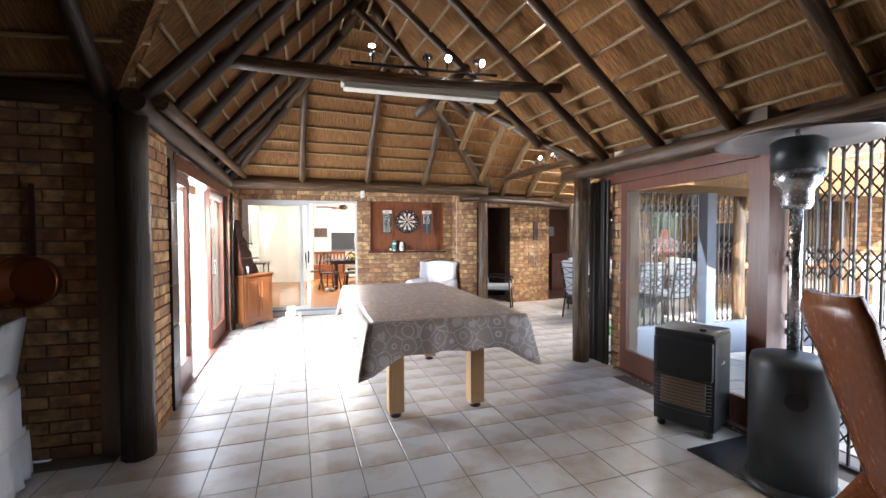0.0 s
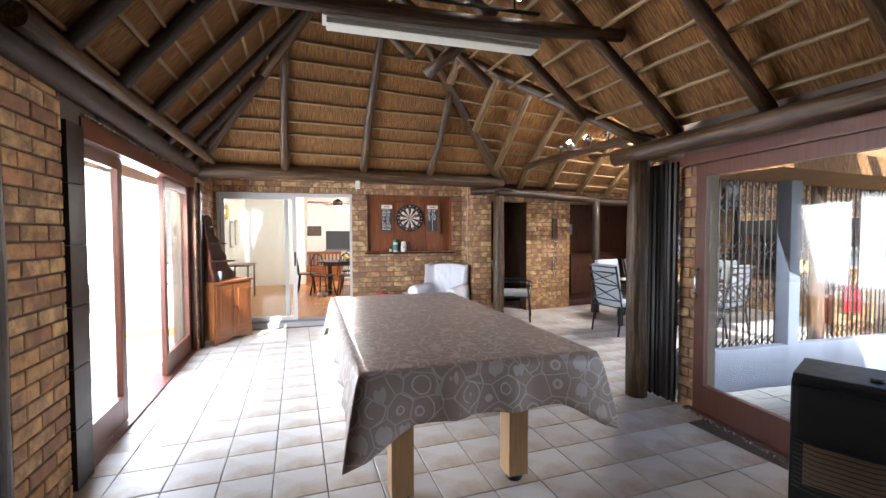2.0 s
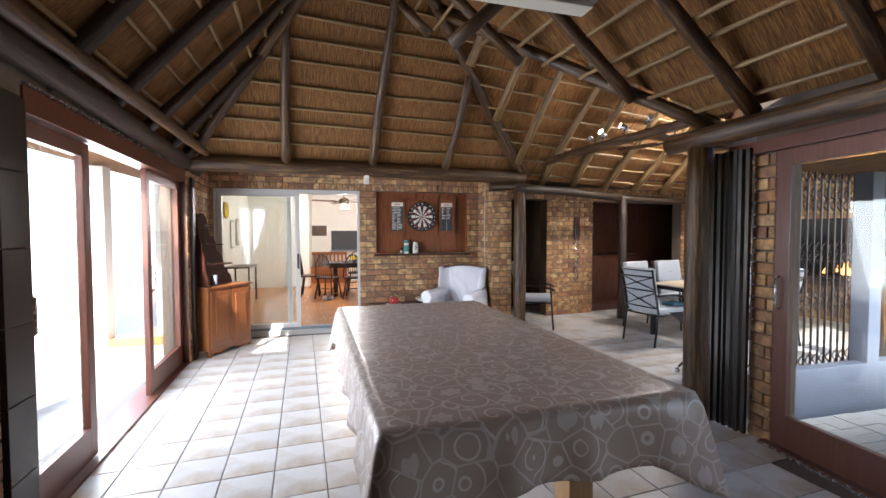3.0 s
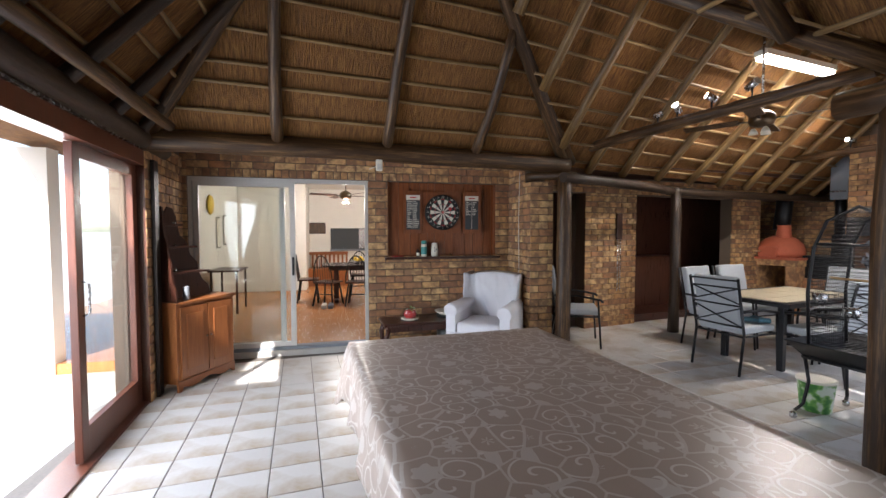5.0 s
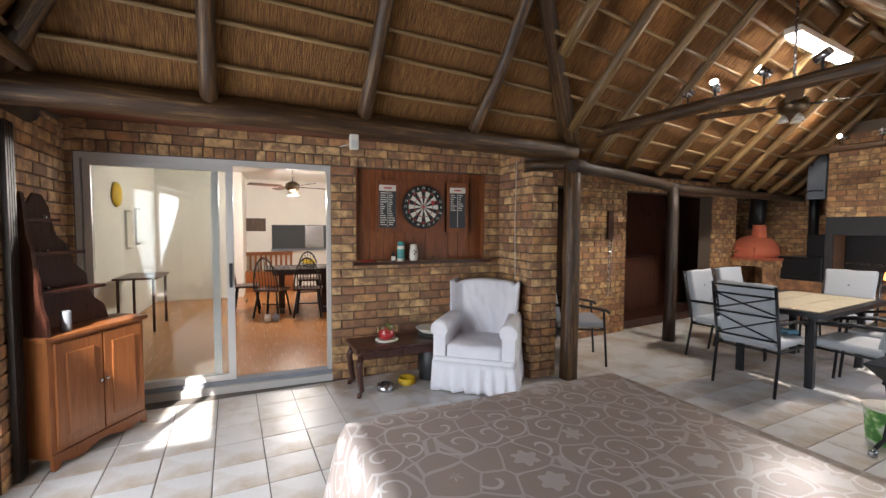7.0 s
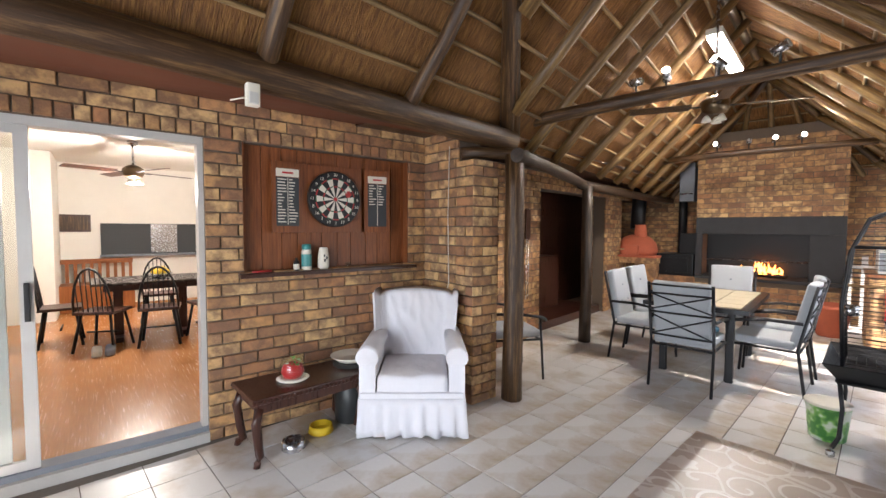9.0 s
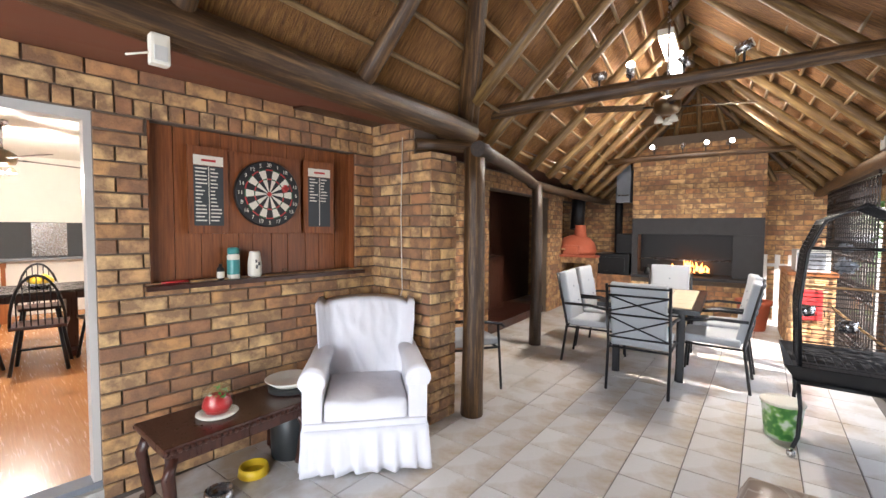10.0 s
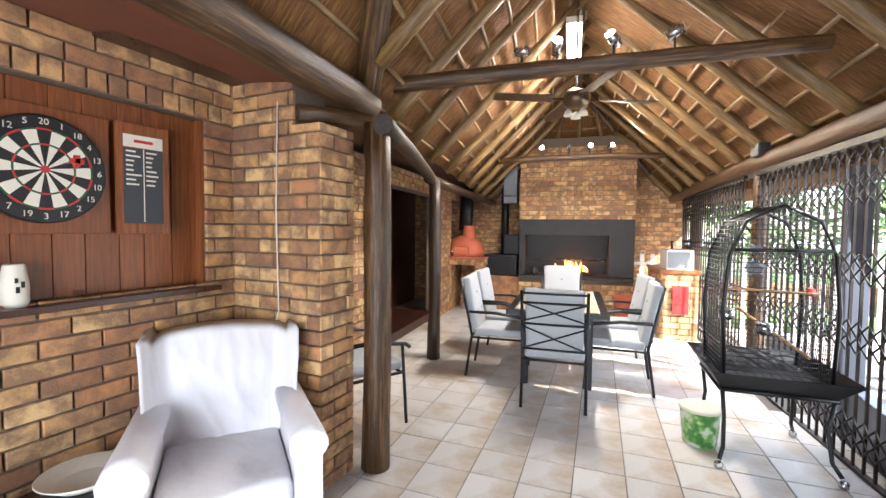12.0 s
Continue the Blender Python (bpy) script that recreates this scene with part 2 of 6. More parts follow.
def box(bm, x0, x1, y0, y1, z0, z1, m=None):
    v = [bm.verts.new((m @ Vector(p)) if m else p) for p in ((x0, y0, z0), (x1, y0, z0), (x1, y1, z0), (x0, y1, z0), (x0, y0, z1), (x1, y0, z1), (x1, y1, z1), (x0, y1, z1))]
    for f in ((3, 2, 1, 0), (4, 5, 6, 7), (0, 1, 5, 4), (1, 2, 6, 5), (2, 3, 7, 6), (3, 0, 4, 7)):
        bm.faces.new([v[i] for i in f])
    return bm


def boxes(*dims, bevel=0.0, m=None):
    bm = bmesh.new()
    for d in dims:
        box(bm, *d, m=m)
    if bevel:
        bmesh.ops.bevel(bm, geom=bm.edges[:], offset=bevel, segments=2, affect="EDGES", profile=0.7)
    return bm


def tube(bm, pts, r, sides=8, r1=None, wob=0.0, seed=0):
    """A rod along points, capped, that may taper and wobble."""
    pts = [Vector(p) for p in pts]
    rings = []
    n = len(pts)
    ref = Vector((0.13, 0.37, 0.91))
    for i, p in enumerate(pts):
        d = (pts[min(i + 1, n - 1)] - pts[max(i - 1, 0)]).normalized()
        a = d.cross(ref)
        if a.length < 0.1:
            a = d.cross(Vector((1, 0, 0)))
        a.normalize()
        b = d.cross(a)
        rr = r if r1 is None else r + (r1 - r) * i / (n - 1)
        ring = []
        for k in range(sides):
            w = 2 * math.pi * k / sides
            q = rr * (1 + wob * noise.noise(Vector((math.cos(w) + seed, math.sin(w), i * 0.6))))
            ring.append(bm.verts.new(p + a * math.cos(w) * q + b * math.sin(w) * q))
        rings.append(ring)
    for r0, r2 in zip(rings, rings[1:]):
        for k in range(sides):
            f = bm.faces.new((r0[k], r0[(k + 1) % sides], r2[(k + 1) % sides], r2[k]))
            f.smooth = True
    bm.faces.new(rings[0][::-1])
    bm.faces.new(rings[-1])
    return bm


def rods(*runs, r=0.01, sides=6):
    bm = bmesh.new()
    for pts in runs:
        tube(bm, pts, r, sides)
    return bm


def lathe(profile, sides=24, centre=(0, 0)):
    """A turned body from (radius, height) pairs."""
    bm = bmesh.new()
    rings = [[bm.verts.new((centre[0] + max(r, 1e-4) * math.cos(2 * math.pi * k / sides), centre[1] + max(r, 1e-4) * math.sin(2 * math.pi * k / sides), z)) for k in range(sides)] for r, z in profile]
    for a, b in zip(rings, rings[1:]):
        for k in range(sides):
            f = bm.faces.new((a[k], a[(k + 1) % sides], b[(k + 1) % sides], b[k]))
            f.smooth = True
    bm.faces.new(rings[0][::-1])
    bm.faces.new(rings[-1])
    return bm


def pole(name, a, b, r, mat, parent=None, r1=None, label="", bend=0.02, seed=0):
    """A round timber pole between two points, slightly bent, as one mesh along its own z."""
    a, b = Vector(a), Vector(b)
    length = (b - a).length
    n = max(3, int(length / 0.35) + 1)
    pts = []
    for i in range(n + 1):
        t = i / n
        s = math.sin(math.pi * t) * bend
        pts.append((s * math.sin(seed * 1.7) + 0.008 * noise.noise(Vector((seed, t * 5, 0))), s * math.cos(seed * 2.3), t * length))
    bm = tube(bmesh.new(), pts, r, 12, r if r1 is None else r1, wob=0.12, seed=seed)
    ob = part(name, bm, mat, parent, label)
    ob.matrix_basis = Matrix.Translation(a) @ (b - a).to_track_quat("Z", "Y").to_matrix().to_4x4()
    return ob


def frame_between(p, q, up=(0, 0, 1)):
    """A local frame at p: x towards q, z up, y to the left."""
    x = (Vector(q) - Vector(p)).normalized()
    z = Vector(up)
    y = z.cross(x).normalized()
    m = Matrix((x, y, z)).transposed().to_4x4()
    m.translation = Vector(p)
    return m


def rects_without(x0, x1, z0, z1, holes):
    """A rectangle cut into rectangles round the holes."""
    xs = sorted({x0, x1, *[min(max(h[k], x0), x1) for h in holes for k in (0, 1)]})
    out = []
    for a, b in zip(xs, xs[1:]):
        cuts = sorted((h[2], h[3]) for h in holes if h[0] < (a + b) / 2 < h[1])
        z = z0
        for c0, c1 in cuts:
            if c0 > z + 1e-4:
                out.append((a, b, z, min(c0, z1)))
            z = max(z, c1)
        if z < z1 - 1e-4:
            out.append((a, b, z, z1))
    return out


BL, BH, JOINT = 0.222, 0.073, 0.011
brick_meshes = {}


def brick_rects(x0, x1, z0, z1, holes, soldier=()):
    """Stretcher bond laid over a wall face and cut at openings."""
    out = []
    row, z = 0, z0
    while z < z1 - 0.02:
        top = min(z + BH, z1)
        x = x0 - (0 if row % 2 == 0 else (BL + JOINT) / 2)
        while x < x1:
            a, b = max(x, x0), min(x + BL, x1)
            pieces = [(a, b)]
            for h in holes:
                if h[2] < top - 0.01 and h[3] > z + 0.01:
                    nxt = []
                    for p, q in pieces:
                        if h[1] <= p or h[0] >= q:
                            nxt.append((p, q))
                            continue
                        if h[0] > p:
                            nxt.append((p, h[0]))
                        if h[1] < q:
                            nxt.append((h[1], q))
                    pieces = nxt
            out += [(p, q, z, top) for p, q in pieces if q - p > 0.025]
            x += BL + JOINT
        z += BH + JOINT
        row += 1
    return out


def brick_mesh(w, h, d=0.02):
    key = (round(w, 2), round(h, 3), d)
    if key not in brick_meshes:
        bm = boxes((-w / 2, w / 2, -d, 0, -h / 2, h / 2))
        front = [e for e in bm.edges if all(v.co.y < -d / 2 for v in e.verts)]
        bmesh.ops.bevel(bm, geom=front, offset=0.004, segments=1, affect="EDGES")
        me = bpy.data.meshes.new("brick")
        bm.to_mesh(me)
        bm.free()
        me.materials.append(BRICK)
        brick_meshes[key] = me
    return brick_meshes[key]


later = []


def lay_bricks(parent, m, rects, single, d=0.02):
    """Bricks on the face y=0 of frame m, proud towards -y: objects of their own, or one joined part."""
    later.append((parent, m, rects, single, d))


def lay_now():
    rng = random.Random(5)
    for parent, m, rects, single, d in later:
        if single:
            for a, b, z0, z1 in rects:
                ob = new("brick", brick_mesh(b - a, z1 - z0, d))
                ob.parent = parent
                ob.matrix_parent_inverse = parent.matrix_basis.inverted()
                ob.matrix_basis = m @ pose((a + b) / 2, rng.uniform(-0.002, 0.002), (z0 + z1) / 2, rng.uniform(-0.5, 0.5), rng.uniform(-0.5, 0.5), rng.uniform(-0.5, 0.5))
        else:
            bm = bmesh.new()
            for a, b, z0, z1 in rects:
                j = rng.uniform(-0.002, 0.002)
                box(bm, a, b, -d + j, 0.001, z0, z1)
            ob = part("brickwork", bm, BRICK, parent)
            tagged(ob, kind="stuff")
            ob.matrix_parent_inverse = parent.matrix_basis.inverted()
            ob.matrix_basis = m


def wall(name, p, q, z0, z1, thick, mat, holes=(), label=""):
    """A wall whose inner face runs from p to q, with the body to the left of that line."""
    m = frame_between((*p, 0), (*q, 0))
    length = (Vector(q) - Vector(p)).length
    bm = bmesh.new()
    for a, b, c, d in rects_without(0, length, z0, z1, holes):
        box(bm, a, b, 0, thick, c, d)
    ob = part(name, bm, mat)
    ob.matrix_basis = m
    tagged(ob, label, "wall", kind="structure")
    return ob, m, length


# ---- braai room frame: x along its ridge, y to its pillared side ----
B = pose(4.0, -1.8, 0, 0, 0, 8)

# ---- floor and ground ----
ground = part("ground", boxes((-400, 400, -400, 400, -0.3, -0.12)), CONCRETE)
tagged(ground, "pale sunlit paving and bare ground around the house", "ground", kind="structure")
floor = part("floor", boxes((-2.2, 2.9, -4.9, 0.0, -0.1, -0.006), (-3.7, 2.9, -11, -4.9, -0.1, -0.006), (2.9, 9.6, -3.55, 3.5, -0.1, -0.006)), GROUT)
tagged(floor, "pale ceramic tile floor with dark grout, stained in places", "floor", kind="structure")

# ---- dart wall ----
WALL_TOP = 2.42
holes = [(0.6, 2.6, -0.2, 2.1), (2.84, 4.27, 1.16, 2.1)]
wall_north, MN, _ = wall("wall_north", (-2.6, 0), (1.87, 0), 0, WALL_TOP, 0.24, MORTAR, holes, "yellow-brown face-brick wall with a timber dartboard niche")
rects = brick_rects(0.6, 4.47, 0.0, 2.0, [(0, 2.6, -1, 2.2), (2.84, 4.27, 1.16, 2.2)])
solid = [(0.6 + i * 0.084, 0.6 + i * 0.084 + 0.073, 2.105, 2.19) for i in range(46)]
top = brick_rects(0.6, 4.47, 2.2, 2.36, [])
mid = brick_rects(2.6, 4.47, 2.016, 2.1, [(2.84, 4.27, 0, 3)])
lay_bricks(wall_north, MN, rects + solid + top + mid, True)
niche_back = part("niche_back", boxes((2.84, 4.27, 0.085, 0.10, 1.16, 2.1)), PANEL, wall_north)
lay_bricks(wall_north, MN, brick_rects(0.3, 0.6, 0, 2.36, []), False)

# return wall and pier
wall_return, MR, LR = wall("wall_return", (1.87, 0.24), (1.87, -0.5), 0, WALL_TOP, 0.25, MORTAR, (), "short yellow face-brick return wall")
lay_bricks(wall_return, MR, brick_rects(0.24, LR, 0, WALL_TOP - 0.05, []), True)
pier = part("pier", boxes((1.86, 2.12, -0.69, -0.5, 0, 2.06)), MORTAR)
tagged(pier, "yellow face-brick pier beside a timber post", "pier", kind="structure")
lay_bricks(pier, frame_between((1.855, -0.5, 0), (1.855, -0.69, 0)), brick_rects(0.0, 0.2, 0, 2.06, []), True)
lay_bricks(pier, frame_between((1.84, -0.69, 0), (2.13, -0.69, 0)), brick_rects(0.0, 0.29, 0, 2.06, []), True)
lay_bricks(pier, frame_between((2.12, -0.69, 0), (2.12, 0.2, 0)), brick_rects(0.0, 0.89, 0, 2.06, []), False)

# ---- left wall with sliding doors; local x runs from the far end towards the start ----
ML = frame_between((-1.97, -1.2, 0), (-1.66, -4.9, 0))
LL = 3.71
wall_west, _, _ = wall("wall_west", (-1.66, -4.9), (-2.06, 0.0), 0, WALL_TOP, 0.24, MORTAR, [(0.85, 3.71, -0.2, 2.08)], "face-brick wall with a wide sliding door opening")
MW = frame_between((-1.66, -4.9, 0), (-2.06, 0.0, 0))
lay_bricks(wall_west, MW, brick_rects(0.1, 4.92, 0, 2.3, [(0.6, 3.71, -1, 2.4)]), True)

# wall that faces the start, west of the post
wall_wing, MWG, LWG = wall("wall_wing", (-3.6, -4.86), (-1.72, -4.86), 0, 2.42, 0.24, MORTAR, (), "dim face-brick wall of the side wing")
lay_bricks(wall_wing, MWG, brick_rects(0.0, LWG, 0, 2.4, []), False)

# ---- right wall with sliding door ----
wall_east, ME, LE = wall("wall_east", (2.57, -5.78), (2.62, -4.02), 0, 2.5, -0.2, MORTAR, [(0.0, 1.60, -0.2, 2.06)], "narrow face-brick jamb and lintel over a glazed sliding door")
lay_bricks(wall_east, frame_between((2.62, -4.02, 0), (2.615, -4.18, 0)), brick_rects(0.0, 0.16, 0, 2.05, []), True)

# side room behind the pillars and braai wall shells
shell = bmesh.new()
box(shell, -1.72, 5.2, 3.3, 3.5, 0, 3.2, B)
# dark wood colour here stands in for the shade inside the side room
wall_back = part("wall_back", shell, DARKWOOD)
tagged(wall_back, "back wall of the side room, coloured near black for its shade", "wall", kind="structure")
wall_braai = part("wall_braai", boxes((4.55, 4.8, -1.9, 3.5, 0, 3.6), m=B), MORTAR)
tagged(wall_braai, "face-brick end wall behind the built-in barbecue", "wall", kind="structure")
lay_bricks(wall_braai, B @ frame_between((4.55, 3.3, 0), (4.55, -1.8, 0)), brick_rects(0.0, 5.1, 0, 2.9, []), False)
# brick panels between doorways of the pillared side
for i, (a, b) in enumerate(((-0.45, 0.55), (2.82, 3.6))):
    seg = part("wall_alcove", boxes((a, b, 2.25, 2.45, 0, 2.05), m=B), MORTAR)
    tagged(seg, "face-brick wall panel beside a dark doorway", "wall", kind="structure")
    lay_bricks(seg, B @ frame_between((a, 2.25, 0), (b, 2.25, 0)), brick_rects(0, b - a, 0, 2.05, []), False)
lint = part("wall_alcove_lintel", boxes((-1.9, 4.55, 2.25, 2.45, 2.05, 2.3), m=B), MORTAR)
tagged(lint, "brick lintel over dark doorways", "wall", kind="structure")
lay_bricks(lint, B @ frame_between((-1.9, 2.25, 0), (4.5, 2.25, 0)), brick_rects(0, 6.4, 2.06, 2.28, []), False)
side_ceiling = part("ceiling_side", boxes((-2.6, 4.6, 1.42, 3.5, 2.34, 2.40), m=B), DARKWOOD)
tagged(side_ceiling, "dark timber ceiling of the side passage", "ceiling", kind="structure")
# same near-black colour, painting the passage's shade onto its end wall
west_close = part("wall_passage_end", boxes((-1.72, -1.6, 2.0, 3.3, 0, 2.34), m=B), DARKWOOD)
tagged(west_close, "end wall of the side passage, its shade put into the colour", "wall", kind="structure")
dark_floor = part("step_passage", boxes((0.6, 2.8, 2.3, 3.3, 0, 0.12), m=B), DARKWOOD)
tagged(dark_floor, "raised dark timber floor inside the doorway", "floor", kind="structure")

# closing walls behind the start, out of view; the two tall ones block the sun
for nm, d in (("wall_south", (-3.7, 3.0, -11.0, -10.8, 0, 4.5)), ("wall_wing_end", (-3.8, -3.6, -10.8, -4.62, 0, 4.5))):
    w = part(nm, boxes(d), MORTAR)
    tagged(w, "unseen brick wall keeping the sun off the floor", "wall", kind="structure")
wall_se = part("wall_south_east", boxes((2.72, 2.92, -10.8, -7.6, 0, 2.4)), MORTAR)
tagged(wall_se, "unseen brick wall keeping the sun off the floor beside the trellis", "wall", kind="structure")

# ---- thatched roof ----
roof = thing("ceiling_thatch", Matrix.Identity(4), "thatched roof underside with round poles and laths", "ceiling", kind="structure")
EAVE = 2.32


def clip_span(poly, axis, value):
    """Where a line x=value (axis 0) or y=value (axis 1) crosses a convex outline."""
    hits = []
    for p, q in zip(poly, poly[1:] + poly[:1]):
        if (p[axis] - value) * (q[axis] - value) < 0:
            t = (value - p[axis]) / (q[axis] - p[axis])
            hits.append(p[1 - axis] + t * (q[1 - axis] - p[1 - axis]))
    return (min(hits), max(hits)) if len(hits) >= 2 else None


def slope(pts, rafter_step, r=0.055, mat=None, lath_step=0.235, start=0.3, fan=None, over=0.0):
    """A thatched slope. The first two points are its eave; poles run up it and laths across."""
    pts = [Vector(p) for p in pts]
    x = (pts[1] - pts[0]).normalized()
    n = x.cross(pts[2] - pts[0]).normalized()
    if n.z < 0:
        n = -n
    y = n.cross(x).normalized()
    origin = pts[0]
    if y.z < 0:
        x, y, origin = -x, -y, pts[1]
    m = Matrix((x, y, n)).transposed().to_4x4()
    m.translation = origin
    inv = m.inverted()
    poly = [tuple((inv @ p)[:2]) for p in pts]
    bm = bmesh.new()
    v = [bm.verts.new(inv @ p) for p in pts]
    f = bm.faces.new(v)
    up = bmesh.ops.extrude_face_region(bm, geom=[f])
    bmesh.ops.translate(bm, verts=[g for g in up["geom"] if isinstance(g, bmesh.types.BMVert)], vec=(0, 0, 0.18))
    bmesh.ops.recalc_face_normals(bm, faces=bm.faces[:])
    ob = part("thatch", bm, THATCH, roof)
    ob.matrix_basis = m
    lo, hi = min(p[1] for p in poly), max(p[1] for p in poly)
    rng = random.Random(int(abs(poly[1][0]) * 100) + 3)
    yy, k = lo + 0.12, 0
    while yy < hi - 0.05:
        s = clip_span(poly, 1, yy)
        if s and s[1] - s[0] > 0.15:
            a, b = m @ Vector((s[0], yy, -0.022)), m @ Vector((s[1], yy + rng.uniform(-0.03, 0.03), -0.022))
            pole("lath", a, b, 0.015, LATH, roof, bend=0.012, seed=k + hi)
        yy += lath_step * rng.uniform(0.85, 1.12)
        k += 1
    x0, x1 = min(p[0] for p in poly), max(p[0] for p in poly)
    if fan:
        for (xa, xb) in fan:
            sa = clip_span(poly, 0, xb)
            top = (sa[1] if sa else hi)
            a, b = m @ Vector((xa, 0.02, -0.07)), m @ Vector((xb, top, -0.06))
            pole("rafter", a, b, r, mat or LOG, roof, r * 0.75, bend=0.03, seed=xa)
    else:
        xx = x0 + start
        while xx < x1 - 0.1:
            s = clip_span(poly, 0, xx)
            if s and s[1] - s[0] > 0.3:
                a, b = m @ Vector((xx, s[0] - over, -0.075)), m @ Vector((xx + rng.uniform(-0.05, 0.05), s[1], -0.065))
                pole("rafter", a, b, r, mat or LOG, roof, r * 0.8, bend=0.03, seed=xx)
            xx += rafter_step * rng.uniform(0.92, 1.08)
    return m


APEX = Vector((0.03, -2.75, 4.46))
NE = Vector((2.26, -0.68, 2.42))
NW = Vector((-1.88, -1.25, 2.40))
POSTR = Vector((2.40, -3.86, EAVE))
JOIN = NE.lerp(APEX, 0.70)
VALW = Vector((-1.68, -4.95, EAVE + 0.05))
NWE, NEE = NW + (NW - APEX) * 0.07, NE + (NE - APEX) * 0.07
slope([NWE, NEE, APEX], 0.9, fan=[(1.36, 1.36), (2.33, 2.33), (3.36, 3.36)])
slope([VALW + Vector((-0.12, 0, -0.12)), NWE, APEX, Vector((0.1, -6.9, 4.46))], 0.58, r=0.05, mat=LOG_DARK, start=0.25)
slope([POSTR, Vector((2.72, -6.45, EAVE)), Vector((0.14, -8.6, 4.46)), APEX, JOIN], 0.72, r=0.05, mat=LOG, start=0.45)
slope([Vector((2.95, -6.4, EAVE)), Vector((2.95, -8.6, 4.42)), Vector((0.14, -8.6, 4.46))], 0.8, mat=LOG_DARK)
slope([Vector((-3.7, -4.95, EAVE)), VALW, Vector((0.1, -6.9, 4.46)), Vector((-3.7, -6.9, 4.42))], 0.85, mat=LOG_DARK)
for nm, d in (("ceiling_wing", (-3.7, 2.95, -10.8, -8.58, 4.3, 4.5)), ("ceiling_wing_west", (-3.7, 0.4, -8.6, -6.85, 4.42, 4.55))):
    tagged(part(nm, boxes(d), THATCH), "dark thatch underside", "ceiling", kind="structure")
# gable out of view, added to close the roof's east end against sun
tagged(part("wall_gable_east", boxes((2.92, 3.0, -10.8, -6.4, 2.35, 4.5)), THATCH), "unseen thatch gable end added to close out the sun", "wall", kind="structure")
# braai room slopes
RZ, EZ, HW = 3.80, 2.12, 1.72
RID0 = B @ Vector((-3.1, 0, RZ))
RID1 = B @ Vector((3.1, 0, RZ))
NP0 = NEE.copy()
NP1 = B @ Vector((4.9, HW, EZ))
SP1 = B @ Vector((4.9, -HW, EZ))
SP0 = POSTR.copy()
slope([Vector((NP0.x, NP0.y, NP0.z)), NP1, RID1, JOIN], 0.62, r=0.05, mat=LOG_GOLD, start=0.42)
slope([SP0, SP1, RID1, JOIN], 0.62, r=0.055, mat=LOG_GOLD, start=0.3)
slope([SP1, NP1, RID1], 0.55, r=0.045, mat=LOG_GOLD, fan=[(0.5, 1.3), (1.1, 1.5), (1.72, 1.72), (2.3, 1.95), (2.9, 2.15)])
for a, b, r in ((NE, APEX, 0.065), (NE + Vector((0.16, 0.05, -0.02)), JOIN + Vector((0.1, 0.05, -0.05)), 0.05), (NW, APEX, 0.06), (POSTR, JOIN, 0.055),
                (JOIN, RID1, 0.05), (APEX, Vector((0.14, -9.0, 4.44)), 0.05), (SP1, RID1, 0.05), (NP1, RID1, 0.05)):
    pole("hip_rafter", a + Vector((0, 0, -0.08)), b + Vector((0, 0, -0.1)), r, LOG, roof, r * 0.85, seed=r * 90 + a.x)
# overhang added to keep low sun off the hearth wall
tagged(part("eave_south", boxes((-1.2, 4.9, -2.5, -1.80, 1.98, 2.15), m=B), THATCH), "thatch eave added to shade the trellis side", "roof", kind="structure")
# ring beams and wall plates
BEAMS = [
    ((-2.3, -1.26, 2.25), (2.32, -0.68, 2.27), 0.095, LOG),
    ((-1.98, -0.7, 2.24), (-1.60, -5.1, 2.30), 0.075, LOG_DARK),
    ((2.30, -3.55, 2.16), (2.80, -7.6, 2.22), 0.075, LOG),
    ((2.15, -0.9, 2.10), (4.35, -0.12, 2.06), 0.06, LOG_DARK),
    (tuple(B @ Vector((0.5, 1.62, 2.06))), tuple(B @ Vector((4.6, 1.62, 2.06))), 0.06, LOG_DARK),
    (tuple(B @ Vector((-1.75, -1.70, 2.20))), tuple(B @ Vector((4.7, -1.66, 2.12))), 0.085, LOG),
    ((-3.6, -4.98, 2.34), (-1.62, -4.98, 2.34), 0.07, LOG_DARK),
]
for i, (a, b, r, mt) in enumerate(BEAMS):
    ob = pole("beam", a, b, r, mt, bend=0.015, seed=i)
    tagged(ob, "long round timber wall-plate beam", "beam", kind="structure")
TIES = [
    ((-1.30, -4.38, 2.87), (1.80, -4.28, 2.92), 0.06, "round tie beam carrying spotlights and a tube light"),
    ((2.60, -0.45, 2.50), (3.14, -3.22, 2.56), 0.058, "round tie beam with spotlights across the braai room"),
    (tuple(B @ Vector((2.68, 1.25, 2.58))), tuple(B @ Vector((2.68, -1.15, 2.58))), 0.05, "round tie beam in front of the barbecue chimney"),
    ((0.46, -3.60, 2.76), (0.98, -3.82, 3.24), 0.05, "short diagonal brace pole under the thatch"),
    ((-1.50, -4.95, 2.335), (-1.68, -1.40, 2.33), 0.05, "slanting loose pole along the eave"),
]
for i, (a, b, r, lab) in enumerate(TIES):
    tagged(pole("tie_beam", a, b, r, LOG, r1=r * 0.8, bend=0.04, seed=i + 4), lab, "beam", kind="structure")
